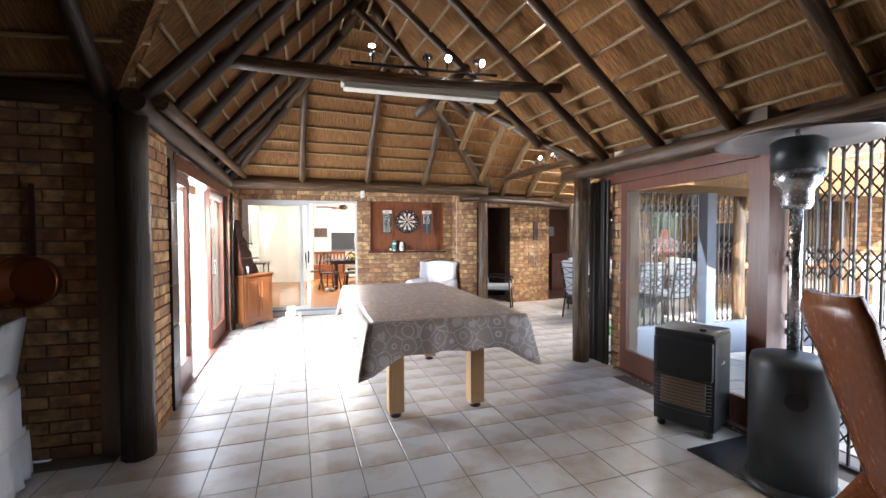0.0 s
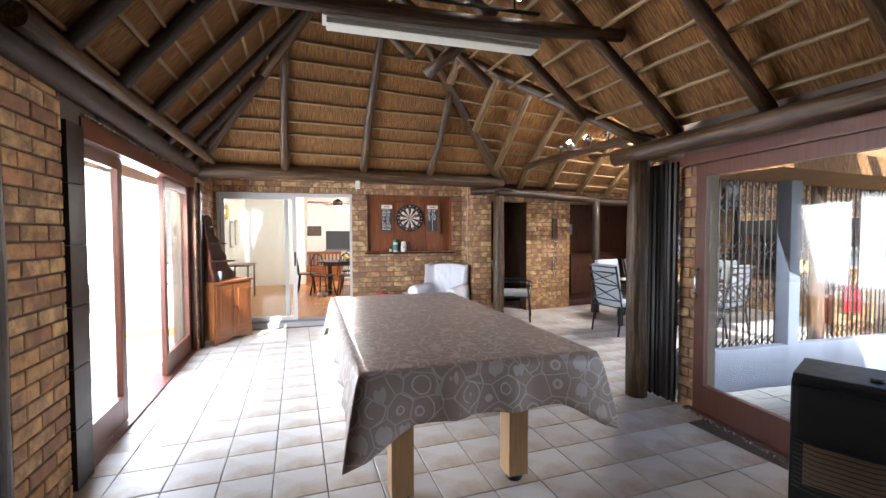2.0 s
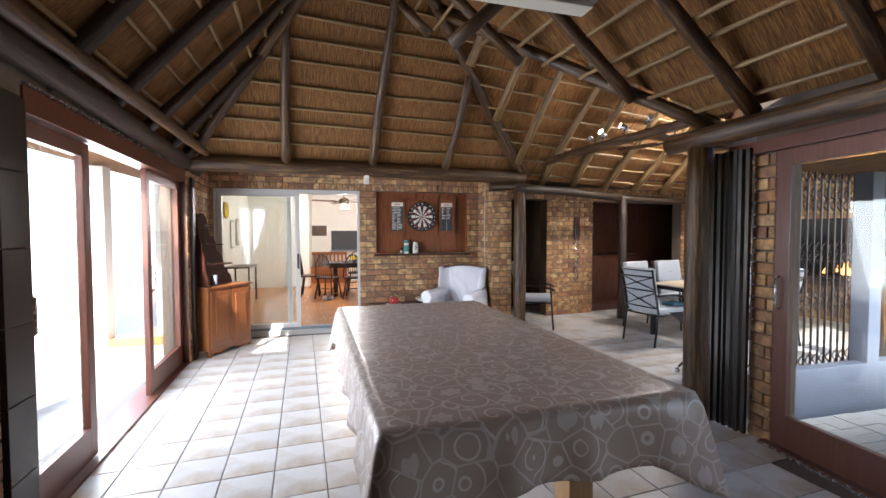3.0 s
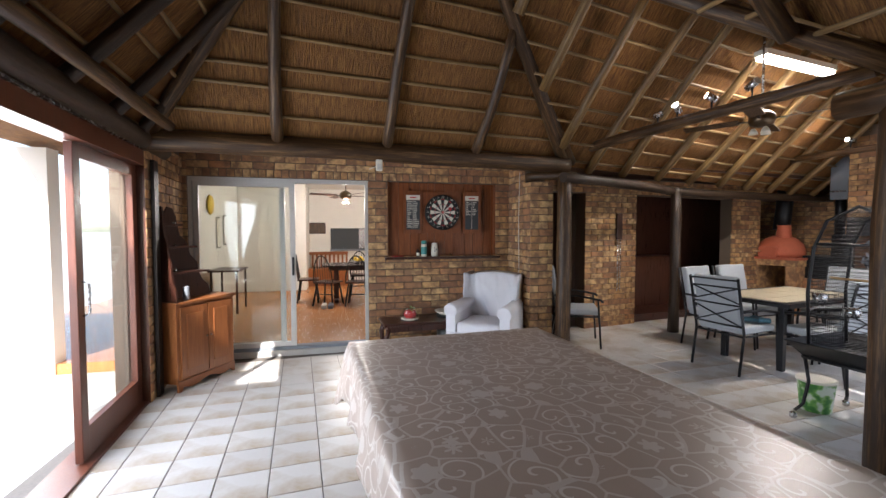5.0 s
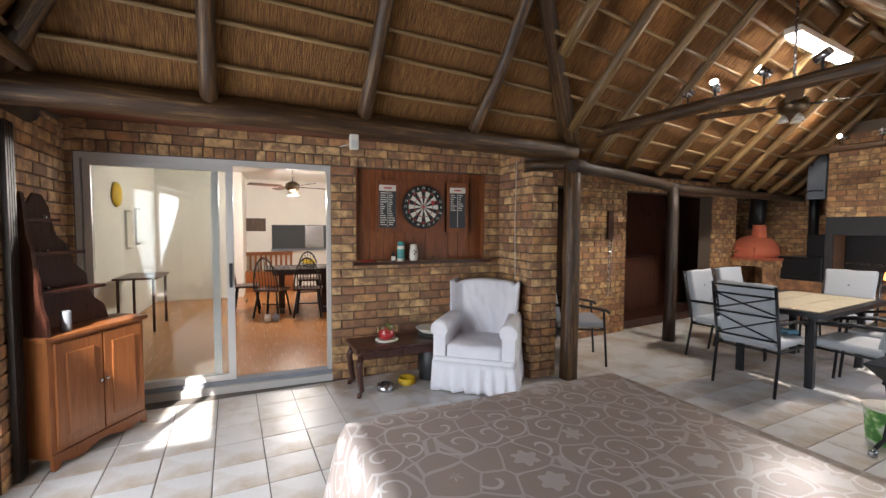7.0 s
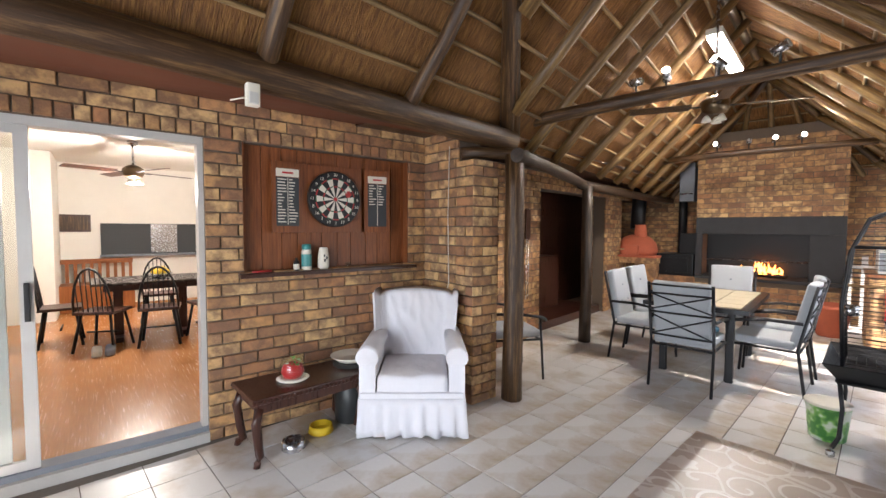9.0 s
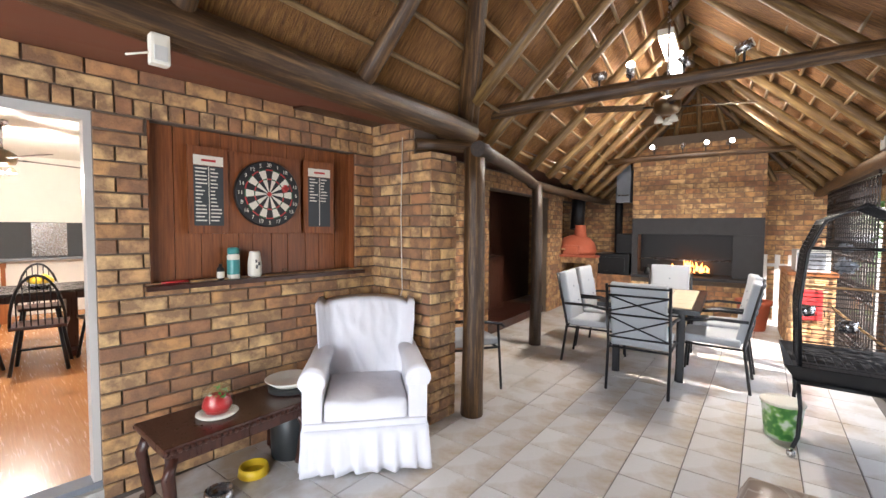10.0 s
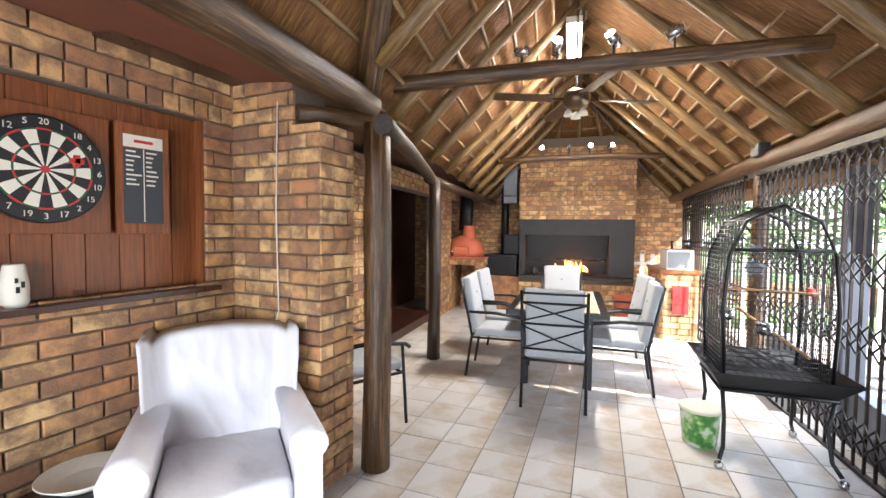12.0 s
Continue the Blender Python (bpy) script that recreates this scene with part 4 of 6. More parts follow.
def armchair(m, label):
    a = thing("armchair", m, label, "armchair", "slipcovered wing chairs")
    part("seat", cushiony((-0.27, 0.27, -0.40, 0.22, 0.28, 0.46), 0.05, 1), WHITE, a)
    bm = bmesh.new()
    outline = []
    for i in range(49):
        x = -0.37 + 0.74 * i / 48
        top = 0.99 + 0.03 * math.cos(x / 0.37 * 1.9) - (0.01 if abs(x) > 0.3 else 0) + (0.035 if abs(x) > 0.33 else 0)
        outline.append((x, top))
    front, back = [], []
    for z_t in range(25):
        t = z_t / 24
        fr, bk = [], []
        for x, top in outline:
            z = 0.40 + (top - 0.40) * t
            bulge = 0.05 * math.cos(x / 0.37 * 1.4) * math.sin(t * 2.6) + 0.008 * noise.noise(Vector((x * 9, z * 4, 2))) + 0.034 * noise.ridged_multi_fractal(Vector((x * 5 + z * 2.5, z * 1.6 - x * 1.2, 4)), 1.0, 2.0, 2, 0.9, 2.0)
            wing = -0.20 * max(0, (abs(x) - 0.27) / 0.10) * min(1, t * 2.4)
            fr.append(bm.verts.new((x * (0.86 + 0.14 * t), 0.20 + 0.13 * t - bulge + wing, z)))
            bk.append(bm.verts.new((x * (0.86 + 0.14 * t) * 1.02, 0.30 + 0.14 * t, z + 0.008)))
        front.append(fr)
        back.append(bk)
    for g, flip in ((front, False), (back, True)):
        for r0, r1 in zip(g, g[1:]):
            for i in range(48):
                q = (r0[i], r0[i + 1], r1[i + 1], r1[i])
                bm.faces.new(q[::-1] if flip else q)
    for i in range(48):
        bm.faces.new((front[-1][i], front[-1][i + 1], back[-1][i + 1], back[-1][i]))
        bm.faces.new((front[0][i + 1], front[0][i], back[0][i], back[0][i + 1]))
    for i in range(24):
        bm.faces.new((front[i][0], front[i + 1][0], back[i + 1][0], back[i][0]))
        bm.faces.new((front[i + 1][48], front[i][48], back[i][48], back[i + 1][48]))
    for f in bm.faces:
        f.smooth = True
    part("backrest", bm, WHITE, a)
    for s in (-1, 1):
        arm = bmesh.new()
        tube(arm, [(s * 0.335, -0.42, 0.60), (s * 0.335, -0.38, 0.612), (s * 0.33, -0.1, 0.615), (s * 0.32, 0.24, 0.63)], 0.085, 14, 0.075, wob=0.06, seed=s)
        box(arm, s * 0.335 - 0.06, s * 0.335 + 0.06, -0.405, 0.26, 0.26, 0.60)
        part("armrest", arm, WHITE, a)
    sk = bmesh.new()
    loop = []
    for i in range(40):
        loop.append((-0.40 + 0.80 * i / 40, -0.43))
    for i in range(36):
        loop.append((0.40, -0.43 + 0.78 * i / 36))
    for i in range(40):
        loop.append((0.40 - 0.80 * i / 40, 0.35))
    for i in range(36):
        loop.append((-0.40, 0.35 - 0.78 * i / 36))
    rows = []
    for k in range(6):
        f = k / 5
        row = []
        for i, (x, y) in enumerate(loop):
            o = Vector((x / 0.40, (y + 0.04) / 0.39, 0)).normalized()
            wv = (0.022 * math.sin(i * 1.15 + noise.noise(Vector((i * 0.3, 0, 0))) * 3)) * f + 0.015 * f
            row.append(sk.verts.new((x + o.x * wv, y + o.y * wv, 0.30 - (0.285 + 0.008 * math.sin(i * 0.7)) * f)))
        rows.append(row)
    for r0, r1 in zip(rows, rows[1:]):
        for i in range(len(loop)):
            f = sk.faces.new((r0[i], r1[i], r1[(i + 1) % len(loop)], r0[(i + 1) % len(loop)]))
            f.smooth = True
    skirt = part("skirt", sk, WHITE, a, "gathered white skirt with wavy hem")
    skirt.modifiers.new("thick", "SOLIDIFY").thickness = 0.004
    part("apron", boxes((-0.39, 0.39, -0.425, 0.34, 0.26, 0.34), bevel=0.02), WHITE, a)
    return a


chair_a = armchair(pose(1.37, -0.54, 0, 0, 0, -38) @ Matrix.Scale(0.95, 4), "wing armchair in a loose white slipcover beside the wall")
copy_thing(chair_a, pose(-2.50, -5.48, 0, 0, 0, 12))


def cabriole(bm, x, y, h, sx, sy):
    tube(bm, [(x, y, h), (x + sx * 0.025, y + sy * 0.025, h * 0.78), (x + sx * 0.01, y + sy * 0.01, h * 0.4), (x - sx * 0.005, y - sy * 0.005, h * 0.14), (x + sx * 0.02, y + sy * 0.02, 0.03), (x + sx * 0.025, y + sy * 0.025, 0.0)], 0.032, 8, 0.022)


ct = thing("coffee_table", pose(0.52, -0.36, 0, 0, 0, 3), "low dark polished table with carved edge and curved legs", "coffee table")
part("tabletop", boxes((-0.40, 0.40, -0.22, 0.22, 0.40, 0.435), bevel=0.012), DARKWOOD, ct)
part("apron", boxes((-0.36, 0.36, -0.19, 0.19, 0.33, 0.40), bevel=0.01), DARKWOOD, ct)
bead_mesh = None
for i in range(27):
    for y in (-0.222, 0.222):
        if bead_mesh is None:
            eb = bmesh.new()
            bmesh.ops.create_icosphere(eb, subdivisions=1, radius=0.015)
            bead = part("bead", eb, DARKWOOD, ct)
            bead_mesh = bead.data
        else:
            bead = new("bead", bead_mesh)
            bead.parent = ct
        bead.matrix_basis = Matrix.Translation((-0.39 + i * 0.03, y, 0.412))
for sx in (-1, 1):
    for sy in (-1, 1):
        lg = bmesh.new()
        cabriole(lg, sx * 0.35, sy * 0.17, 0.36, sx, sy)
        part("leg", lg, DARKWOOD, ct)
cd = thing("candle_dome", pose(0.46, -0.36, 0.436) @ Matrix.Scale(1.3, 4), "small red and green ornament under a glass dome", "ornament")
part("plate", lathe([(0.075, 0), (0.085, 0.008), (0.06, 0.012)], 20), CREAM, cd)
part("ornament", lathe([(0.045, 0.012), (0.06, 0.04), (0.05, 0.075), (0.02, 0.09)], 16), RED, cd, "red waxy ornament")
fl = bmesh.new()
leaves(fl, random.Random(1), (0, 0, 0.07), 0.05, 60, 0.015)
part("sprig", fl, GREEN, cd)
dm = part("dome", lathe([(0.068, 0.013), (0.07, 0.06), (0.055, 0.115), (0.02, 0.14)], 20), GLASS, cd)
dm.visible_shadow = False


def bowl(m, mat, label, r=0.075, h=0.06):
    b = thing("pet_bowl", m, label, "bowl", "pet bowls")
    part("bowl", lathe([(r, 0), (r * 1.05, 0.005), (r * 0.95, h), (r * 0.85, h), (r * 0.8, 0.015)], 24), mat, b)


bowl(pose(0.42, -0.47, 0), STEEL, "round stainless steel pet bowl on the tiles")
bowl(pose(0.66, -0.36, 0), YELLOW, "round yellow plastic pet bowl on the tiles", 0.085, 0.055)
bn = thing("waste_bin", pose(0.93, -0.30, 0), "grey bin with a pale dish resting on it", "bin")
part("body", lathe([(0.11, 0), (0.12, 0.01), (0.135, 0.46), (0.12, 0.46)], 24), GREYPAINT, bn)
ds = thing("dish", pose(0.93, -0.30, 0.462), "shallow white enamel dish on a grey bin", "dish")
part("dish", lathe([(0.09, 0), (0.10, 0.004), (0.155, 0.045), (0.15, 0.048), (0.09, 0.012)], 28), CREAM, ds)

# ---- dartboard niche ----
nb = thing("niche_boards", Matrix.Identity(4), "dark red-brown vertical timber boards lining the niche", "wall panelling", kind="structure")
rngb = random.Random(6)
x = 0.242
while x < 1.66:
    w = min(rngb.uniform(0.09, 0.16), 1.668 - x)
    part("board", boxes((x, x + w - 0.004, 0.06, 0.08, 1.165, 2.095), bevel=0.002), PANEL, nb)
    x += w
for x in (0.243, 1.655):
    part("reveal_board", boxes((x, x + 0.012, 0.0, 0.058, 1.165, 2.095)), PANEL, nb)
shf = part("niche_shelf", boxes((0.20, 1.71, -0.09, 0.078, 1.125, 1.155), bevel=0.006), DARKWOOD)
tagged(shf, "dark polished timber ledge under the dartboard", "shelf", kind="structure")
dbx = thing("dart_cabinet", pose(0.945, 0.055, 1.72), "wooden dartboard cabinet with two open chalkboard doors", "dartboard cabinet")
part("back_panel", boxes((-0.26, 0.26, -0.03, 0.004, -0.27, 0.27), bevel=0.004), PANEL, dbx)


def score_door(x0, angle, label):
    """An open cabinet door with a chalkboard: built about its own left edge."""
    m = pose(x0, -0.04, 0, 0, 0, angle)
    d = part("door", boxes((0, 0.235, -0.018, 0.0, -0.27, 0.27), bevel=0.003), PANEL, dbx, label)
    d.matrix_basis = m
    part("chalkboard", boxes((0.03, 0.205, -0.021, -0.017, -0.22, 0.15)), SLATE, d)
    part("header", boxes((0.03, 0.205, -0.022, -0.017, 0.155, 0.215)), CREAM, d, "white header strip")
    rg = random.Random(int(angle) + 50)
    ln = bmesh.new()
    box(ln, 0.1155, 0.1195, -0.0225, -0.0205, -0.21, 0.15)
    for k in range(15):
        z = 0.13 - k * 0.023
        if angle < 0 and k > 7:
            break
        for xa in (0.04, 0.128):
            box(ln, xa, xa + rg.uniform(0.025, 0.068), -0.0225, -0.0205, z, z + 0.008)
    part("chalk_writing", ln, CREAM, d)
    part("red_mark", boxes((0.075, 0.16, -0.0235, -0.0215, 0.178, 0.192)), RED, d)


score_door(-0.50, 2, "open cabinet door with chalk score table")
score_door(0.275, -6, "open cabinet door with half-used chalkboard")


def wedge(bm, r0, r1, a0, a1, y0, y1, n=4):
    lo, hi = [], []
    for k in range(n + 1):
        w = a0 + (a1 - a0) * k / n
        for lst, r in ((lo, r0), (hi, r1)):
            lst.append((r * math.sin(w), r * math.cos(w)))
    for k in range(n):
        pts = (lo[k], lo[k + 1], hi[k + 1], hi[k])
        v0 = [bm.verts.new((p[0], y0, p[1])) for p in pts]
        v1 = [bm.verts.new((p[0], y1, p[1])) for p in pts]
        bm.faces.new(v1)
        bm.faces.new(v0[::-1])
        for q in range(4):
            bm.faces.new((v0[q], v0[(q + 1) % 4], v1[(q + 1) % 4], v1[q]))


DB = thing("dartboard", pose(0.945, 0.022, 1.72), "round bristle dartboard, cream and black with red rings", "dartboard")
rim = lathe([(0.226, 0), (0.226, 0.032), (0.22, 0.036)], 48)
bmesh.ops.transform(rim, matrix=pose(0, 0, 0, 90, 0, 0), verts=rim.verts[:])
part("rim", rim, BLACKPLASTIC, DB, "black number ring")
DGREEN = plain("dart_green", (0.02, 0.10, 0.04), 0.6)
st = math.pi / 10
for k in range(20):
    a0, a1 = (k - 0.5) * st, (k + 0.5) * st
    for r0, r1, mt_ in ((0.016, 0.099, k), (0.107, 0.162, k), (0.099, 0.107, k + 100), (0.162, 0.170, k + 100)):
        sg1 = bmesh.new()
        wedge(sg1, r0, r1, a0, a1, -0.0375, -0.0412 if mt_ > 50 else -0.041)
        dark = k % 2 == 0
        part("segment", sg1, (RED if dark else DGREEN) if mt_ > 50 else (BLACKPLASTIC if dark else CREAM), DB)
bull = bmesh.new()
for k in range(16):
    wedge(bull, 0.0005, 0.016, k * math.pi / 8, (k + 1) * math.pi / 8, -0.0375, -0.0415, 1)
part("bull", bull, RED, DB, "red bullseye")
NUMS = (20, 1, 18, 4, 13, 6, 10, 15, 2, 17, 3, 19, 7, 16, 8, 11, 14, 9, 12, 5)
for k, n in enumerate(NUMS):
    cu = bpy.data.curves.new("number", "FONT")
    cu.body, cu.size, cu.align_x, cu.align_y, cu.extrude = str(n), 0.036, "CENTER", "CENTER", 0.0008
    cu.materials.append(CREAM)
    ob = new("number", cu)
    ob.parent = DB
    w = k * st
    ob.matrix_basis = pose(0.197 * math.sin(w), -0.039, 0.197 * math.cos(w), 90, 0, 0)
fl2 = part("dart", rods([(0.06, -0.045, 0.03), (0.075, -0.11, 0.04)], r=0.004), STEEL, DB)
part("flight", boxes((0.055, 0.10, -0.125, -0.105, 0.03, 0.05), (0.068, 0.086, -0.125, -0.105, 0.015, 0.065)), RED, DB, "red dart flight")
cn = thing("insect_spray", pose(0.70, -0.01, 1.155), "pale can with a teal label on the ledge", "can")
part("body", lathe([(0.037, 0), (0.038, 0.01), (0.038, 0.15), (0.03, 0.165)], 20), CREAM, cn)
part("label", lathe([(0.0385, 0.03), (0.0388, 0.035), (0.0388, 0.12), (0.0385, 0.125)], 20), TEAL, cn)
part("lid", lathe([(0.034, 0.162), (0.036, 0.175), (0.034, 0.20), (0.02, 0.205)], 20), TEAL, cn)
vs_ = thing("vase", pose(0.84, -0.01, 1.155), "small white vase with dark leaf cut-outs", "vase")
part("body", lathe([(0.035, 0), (0.045, 0.02), (0.045, 0.09), (0.034, 0.17), (0.03, 0.175), (0.026, 0.16)], 20), CREAM, vs_)
part("leaf_pattern", boxes((-0.012, 0.0, -0.046, -0.043, 0.06, 0.085), (0.004, 0.016, -0.046, -0.043, 0.08, 0.105), (-0.014, -0.004, -0.045, -0.041, 0.10, 0.12)), BLACKPLASTIC, vs_)
sb = thing("small_bottle", pose(0.62, -0.01, 1.155), "small dark bottle with a white label", "bottle")
part("body", lathe([(0.02, 0), (0.022, 0.01), (0.022, 0.07), (0.01, 0.085), (0.01, 0.10)], 16), BLACKPLASTIC, sb)
part("label", lathe([(0.0222, 0.01), (0.0226, 0.012), (0.0226, 0.05), (0.0222, 0.052)], 16), CREAM, sb)
pn = thing("marker_pen", pose(0.36, -0.03, 1.164), "red marker pen lying on the ledge", "pen")
part("barrel", rods([(-0.07, 0, 0), (0.07, 0.01, 0)], r=0.008), RED, pn)
sg_ = thing("shot_glass", pose(1.05, -0.02, 1.155), "small clear glass on the ledge", "glass")
part("glass", lathe([(0.016, 0), (0.018, 0.005), (0.02, 0.045), (0.018, 0.045), (0.015, 0.008)], 16), GLASS, sg_)
ms = thing("motion_sensor", pose(0.04, -1.04, 2.13), "white corner alarm sensor hung under the beam", "alarm sensor")
part("housing", boxes((-0.032, 0.032, -0.025, 0.025, -0.05, 0.06), bevel=0.012), CREAM, ms)
part("lens", boxes((-0.022, 0.022, -0.029, -0.02, -0.04, 0.015), bevel=0.004), ALU, ms)
part("cable", rods([(0, 0.02, 0.06), (-0.1, 0.06, 0.14), (-0.35, 0.05, 0.17), (-0.6, 0.0, 0.19)], r=0.004), CREAM, ms)
part("clip", rods([(-0.03, 0, -0.01), (-0.10, 0.01, -0.035)], r=0.004), CREAM, ms)
rp = thing("pull_cord", pose(1.835, -0.40, 0), "thin pale cord hanging down the brick return", "cord")
part("cord", rods([(0, 0, 2.2), (-0.005, 0.01, 1.6), (0.0, 0.0, 1.0), (-0.004, 0.03, 0.9)], r=0.004), CREAM, rp)

# ---- corner cupboard with tapering shelves ----
CC = frame_between((-1.80, -1.02, 0), (-1.46, -0.42, 0))
cc = thing("corner_cupboard", CC, "orange-brown two-door cupboard with dark tapering corner shelves", "cupboard")
CW = 0.69
part("body", boxes((0, CW, 0.0, 0.24, 0.07, 0.80), bevel=0.004), CHERRY, cc)
part("top", boxes((-0.025, CW + 0.025, -0.025, 0.26, 0.80, 0.83), bevel=0.008), CHERRY, cc)
edge = []
for i in range(25):
    xx = CW * i / 24
    e = abs(xx - CW / 2) / (CW / 2)
    edge.append((xx, 0.0 if e > 0.86 else 0.035 + 0.02 * math.cos(e * 6)))
pl = bmesh.new()
fp = pl.faces.new([pl.verts.new((x_, -0.012, z_)) for x_, z_ in edge] + [pl.verts.new((CW, -0.012, 0.10)), pl.verts.new((0, -0.012, 0.10))])
ep = bmesh.ops.extrude_face_region(pl, geom=[fp])
bmesh.ops.translate(pl, verts=[g for g in ep["geom"] if isinstance(g, bmesh.types.BMVert)], vec=(0, 0.024, 0))
bmesh.ops.recalc_face_normals(pl, faces=pl.faces[:])
part("plinth", pl, CHERRY, cc)
for k in range(2):
    x0 = 0.035 + k * 0.315
    dd = part("door", boxes((x0, x0 + 0.305, -0.018, 0, 0.12, 0.78), bevel=0.003), CHERRY, cc)
    part("door_panel", boxes((x0 + 0.06, x0 + 0.245, -0.026, -0.016, 0.19, 0.71), bevel=0.008), CHERRY, dd)
    part("knob", lathe([(0.004, 0), (0.012, 0.006), (0.008, 0.014)], 10, (0, 0)), STEEL, dd).matrix_basis = pose(x0 + (0.285 if k == 0 else 0.02), -0.018, 0.46, 90, 0, 0)
prof = [(0.0, 0.83), (0.60, 0.83), (0.575, 0.93), (0.50, 0.99), (0.455, 1.08), (0.445, 1.17), (0.36, 1.25), (0.33, 1.37), (0.25, 1.44), (0.22, 1.55), (0.21, 1.62), (0.17, 1.70), (0.12, 1.71), (0.07, 1.62), (0.04, 1.45), (0.0, 1.30)]
wing = bmesh.new()
f0 = wing.faces.new([wing.verts.new((0.0 + x_, 0.20, z_)) for x_, z_ in prof])
ex = bmesh.ops.extrude_face_region(wing, geom=[f0])
bmesh.ops.translate(wing, verts=[g for g in ex["geom"] if isinstance(g, bmesh.types.BMVert)], vec=(0, 0.02, 0))
part("back_panel", wing, DARKWOOD, cc)
side = bmesh.new()
f0 = side.faces.new([side.verts.new((0.0, 0.2 - x_ * 0.35, z_)) for x_, z_ in prof])
ex = bmesh.ops.extrude_face_region(side, geom=[f0])
bmesh.ops.translate(side, verts=[g for g in ex["geom"] if isinstance(g, bmesh.types.BMVert)], vec=(0.02, 0, 0))
part("side_panel", side, DARKWOOD, cc)
for z_, w_ in ((1.08, 0.45), (1.32, 0.34), (1.53, 0.22)):
    part("shelf", boxes((0.015, w_, 0.2 - w_ * 0.33, 0.205, z_, z_ + 0.02), bevel=0.004), DARKWOOD, cc)
gj = thing("glass_jar", CC @ pose(0.17, 0.06, 0.83), "small grey ribbed jar on the cupboard top", "jar")
part("jar", lathe([(0.028, 0), (0.03, 0.01), (0.03, 0.12), (0.024, 0.13)], 14), GREYBOARD, gj)
for k, z_ in enumerate((1.10, 1.34, 1.55)):
    tr_ = thing("trinket", CC @ pose(0.14, 0.15, z_), "tiny bright metal trinket on a shelf", "trinket", "shelf trinkets")
    part("trinket", lathe([(0.012, 0), (0.015, 0.012), (0.005, 0.028)], 10), STEEL, tr_)

# ---- gas heater, patio heater, carved chair ----
gh = thing("gas_heater", pose(2.20, -5.52, 0, 0, 0, -62), "black portable gas heater with a wire guard", "gas heater")
part("body", boxes((-0.21, 0.21, -0.14, 0.24, 0.05, 0.73), bevel=0.035), BLACKPLASTIC, gh)
part("top_panel", boxes((-0.20, 0.20, -0.15, 0.23, 0.725, 0.755), bevel=0.012), BLACKPLASTIC, gh)
part("front_bulge", boxes((-0.20, 0.20, -0.175, -0.12, 0.42, 0.70), bevel=0.03), BLACKPLASTIC, gh)
part("burner", boxes((-0.15, 0.15, -0.152, -0.138, 0.20, 0.40)), plain("ceramic_burner", (0.30, 0.20, 0.13), 0.8, scale=80), gh, "pale ceramic burner plate")
for k in range(11):
    z_ = 0.18 + k * 0.024
    part("guard_wire", rods([(-0.19, -0.15, z_), (-0.1, -0.19, z_), (0.1, -0.19, z_), (0.19, -0.15, z_)], r=0.003, sides=5), GREYPAINT, gh)
part("side_handle", boxes((0.205, 0.214, -0.02, 0.06, 0.52, 0.54), bevel=0.004), STEEL, gh)
part("knob", lathe([(0.025, 0.755), (0.022, 0.775)], 14, (0.1, -0.05)), BLACKPLASTIC, gh)
for sx in (-0.16, 0.16):
    for sy in (-0.1, 0.2):
        part("castor", lathe([(0.015, 0.0), (0.03, 0.012), (0.03, 0.035), (0.015, 0.055)], 10, (sx, sy)), BLACKPLASTIC, gh)
ph = thing("patio_heater", pose(2.16, -6.29, 0), "tall grey patio gas heater with round reflector", "patio heater")
part("base", lathe([(0.235, 0), (0.235, 0.025), (0.215, 0.05), (0.2, 0.055)], 36), GREYPAINT, ph)
part("tank_cover", lathe([(0.205, 0.05), (0.205, 0.72), (0.195, 0.755), (0.10, 0.775), (0.035, 0.785)], 36), GREYPAINT, ph)
hole = lathe([(0.05, 0), (0.052, 0.012)], 20)
part("vent_hole", hole, BLACKPLASTIC, ph, "round dark port").matrix_basis = pose(-0.155, -0.135, 0.56, 90, 0, -49)
part("pole", rods([(0, 0, 0.78), (0, 0, 1.62)], r=0.032, sides=16), STEEL, ph)
part("burner_neck", lathe([(0.06, 1.60), (0.075, 1.63), (0.075, 1.71), (0.11, 1.75), (0.125, 1.82)], 24), STEEL, ph)
part("burner_mesh", lathe([(0.125, 1.82), (0.13, 1.98), (0.10, 2.0)], 24), GREYPAINT, ph)
rf = part("reflector", lathe([(0.02, 2.05), (0.12, 2.045), (0.30, 2.015), (0.40, 1.985), (0.40, 1.99), (0.30, 2.022), (0.12, 2.052), (0.02, 2.057)], 48), plain("dull_alu", (0.30, 0.30, 0.30), 0.42, 0.85, var=0.1), ph)
part("stay", rods([(0, 0, 1.98), (0, 0, 2.06)], r=0.015), STEEL, ph)
mt = part("floor_mat", boxes((-0.30, 0.30, -0.2, 0.2, 0.0, 0.012), bevel=0.004), BLACKPLASTIC)
mt.matrix_basis = pose(2.22, -5.98, 0.001, 0, 0, 6)
tagged(mt, "thin black rubber mat on the tiles", "mat")
tc = thing("carved_chair", pose(1.84, -6.95, 0, 0, 0, 72), "two-plank carved chair in glossy tan wood", "chair")


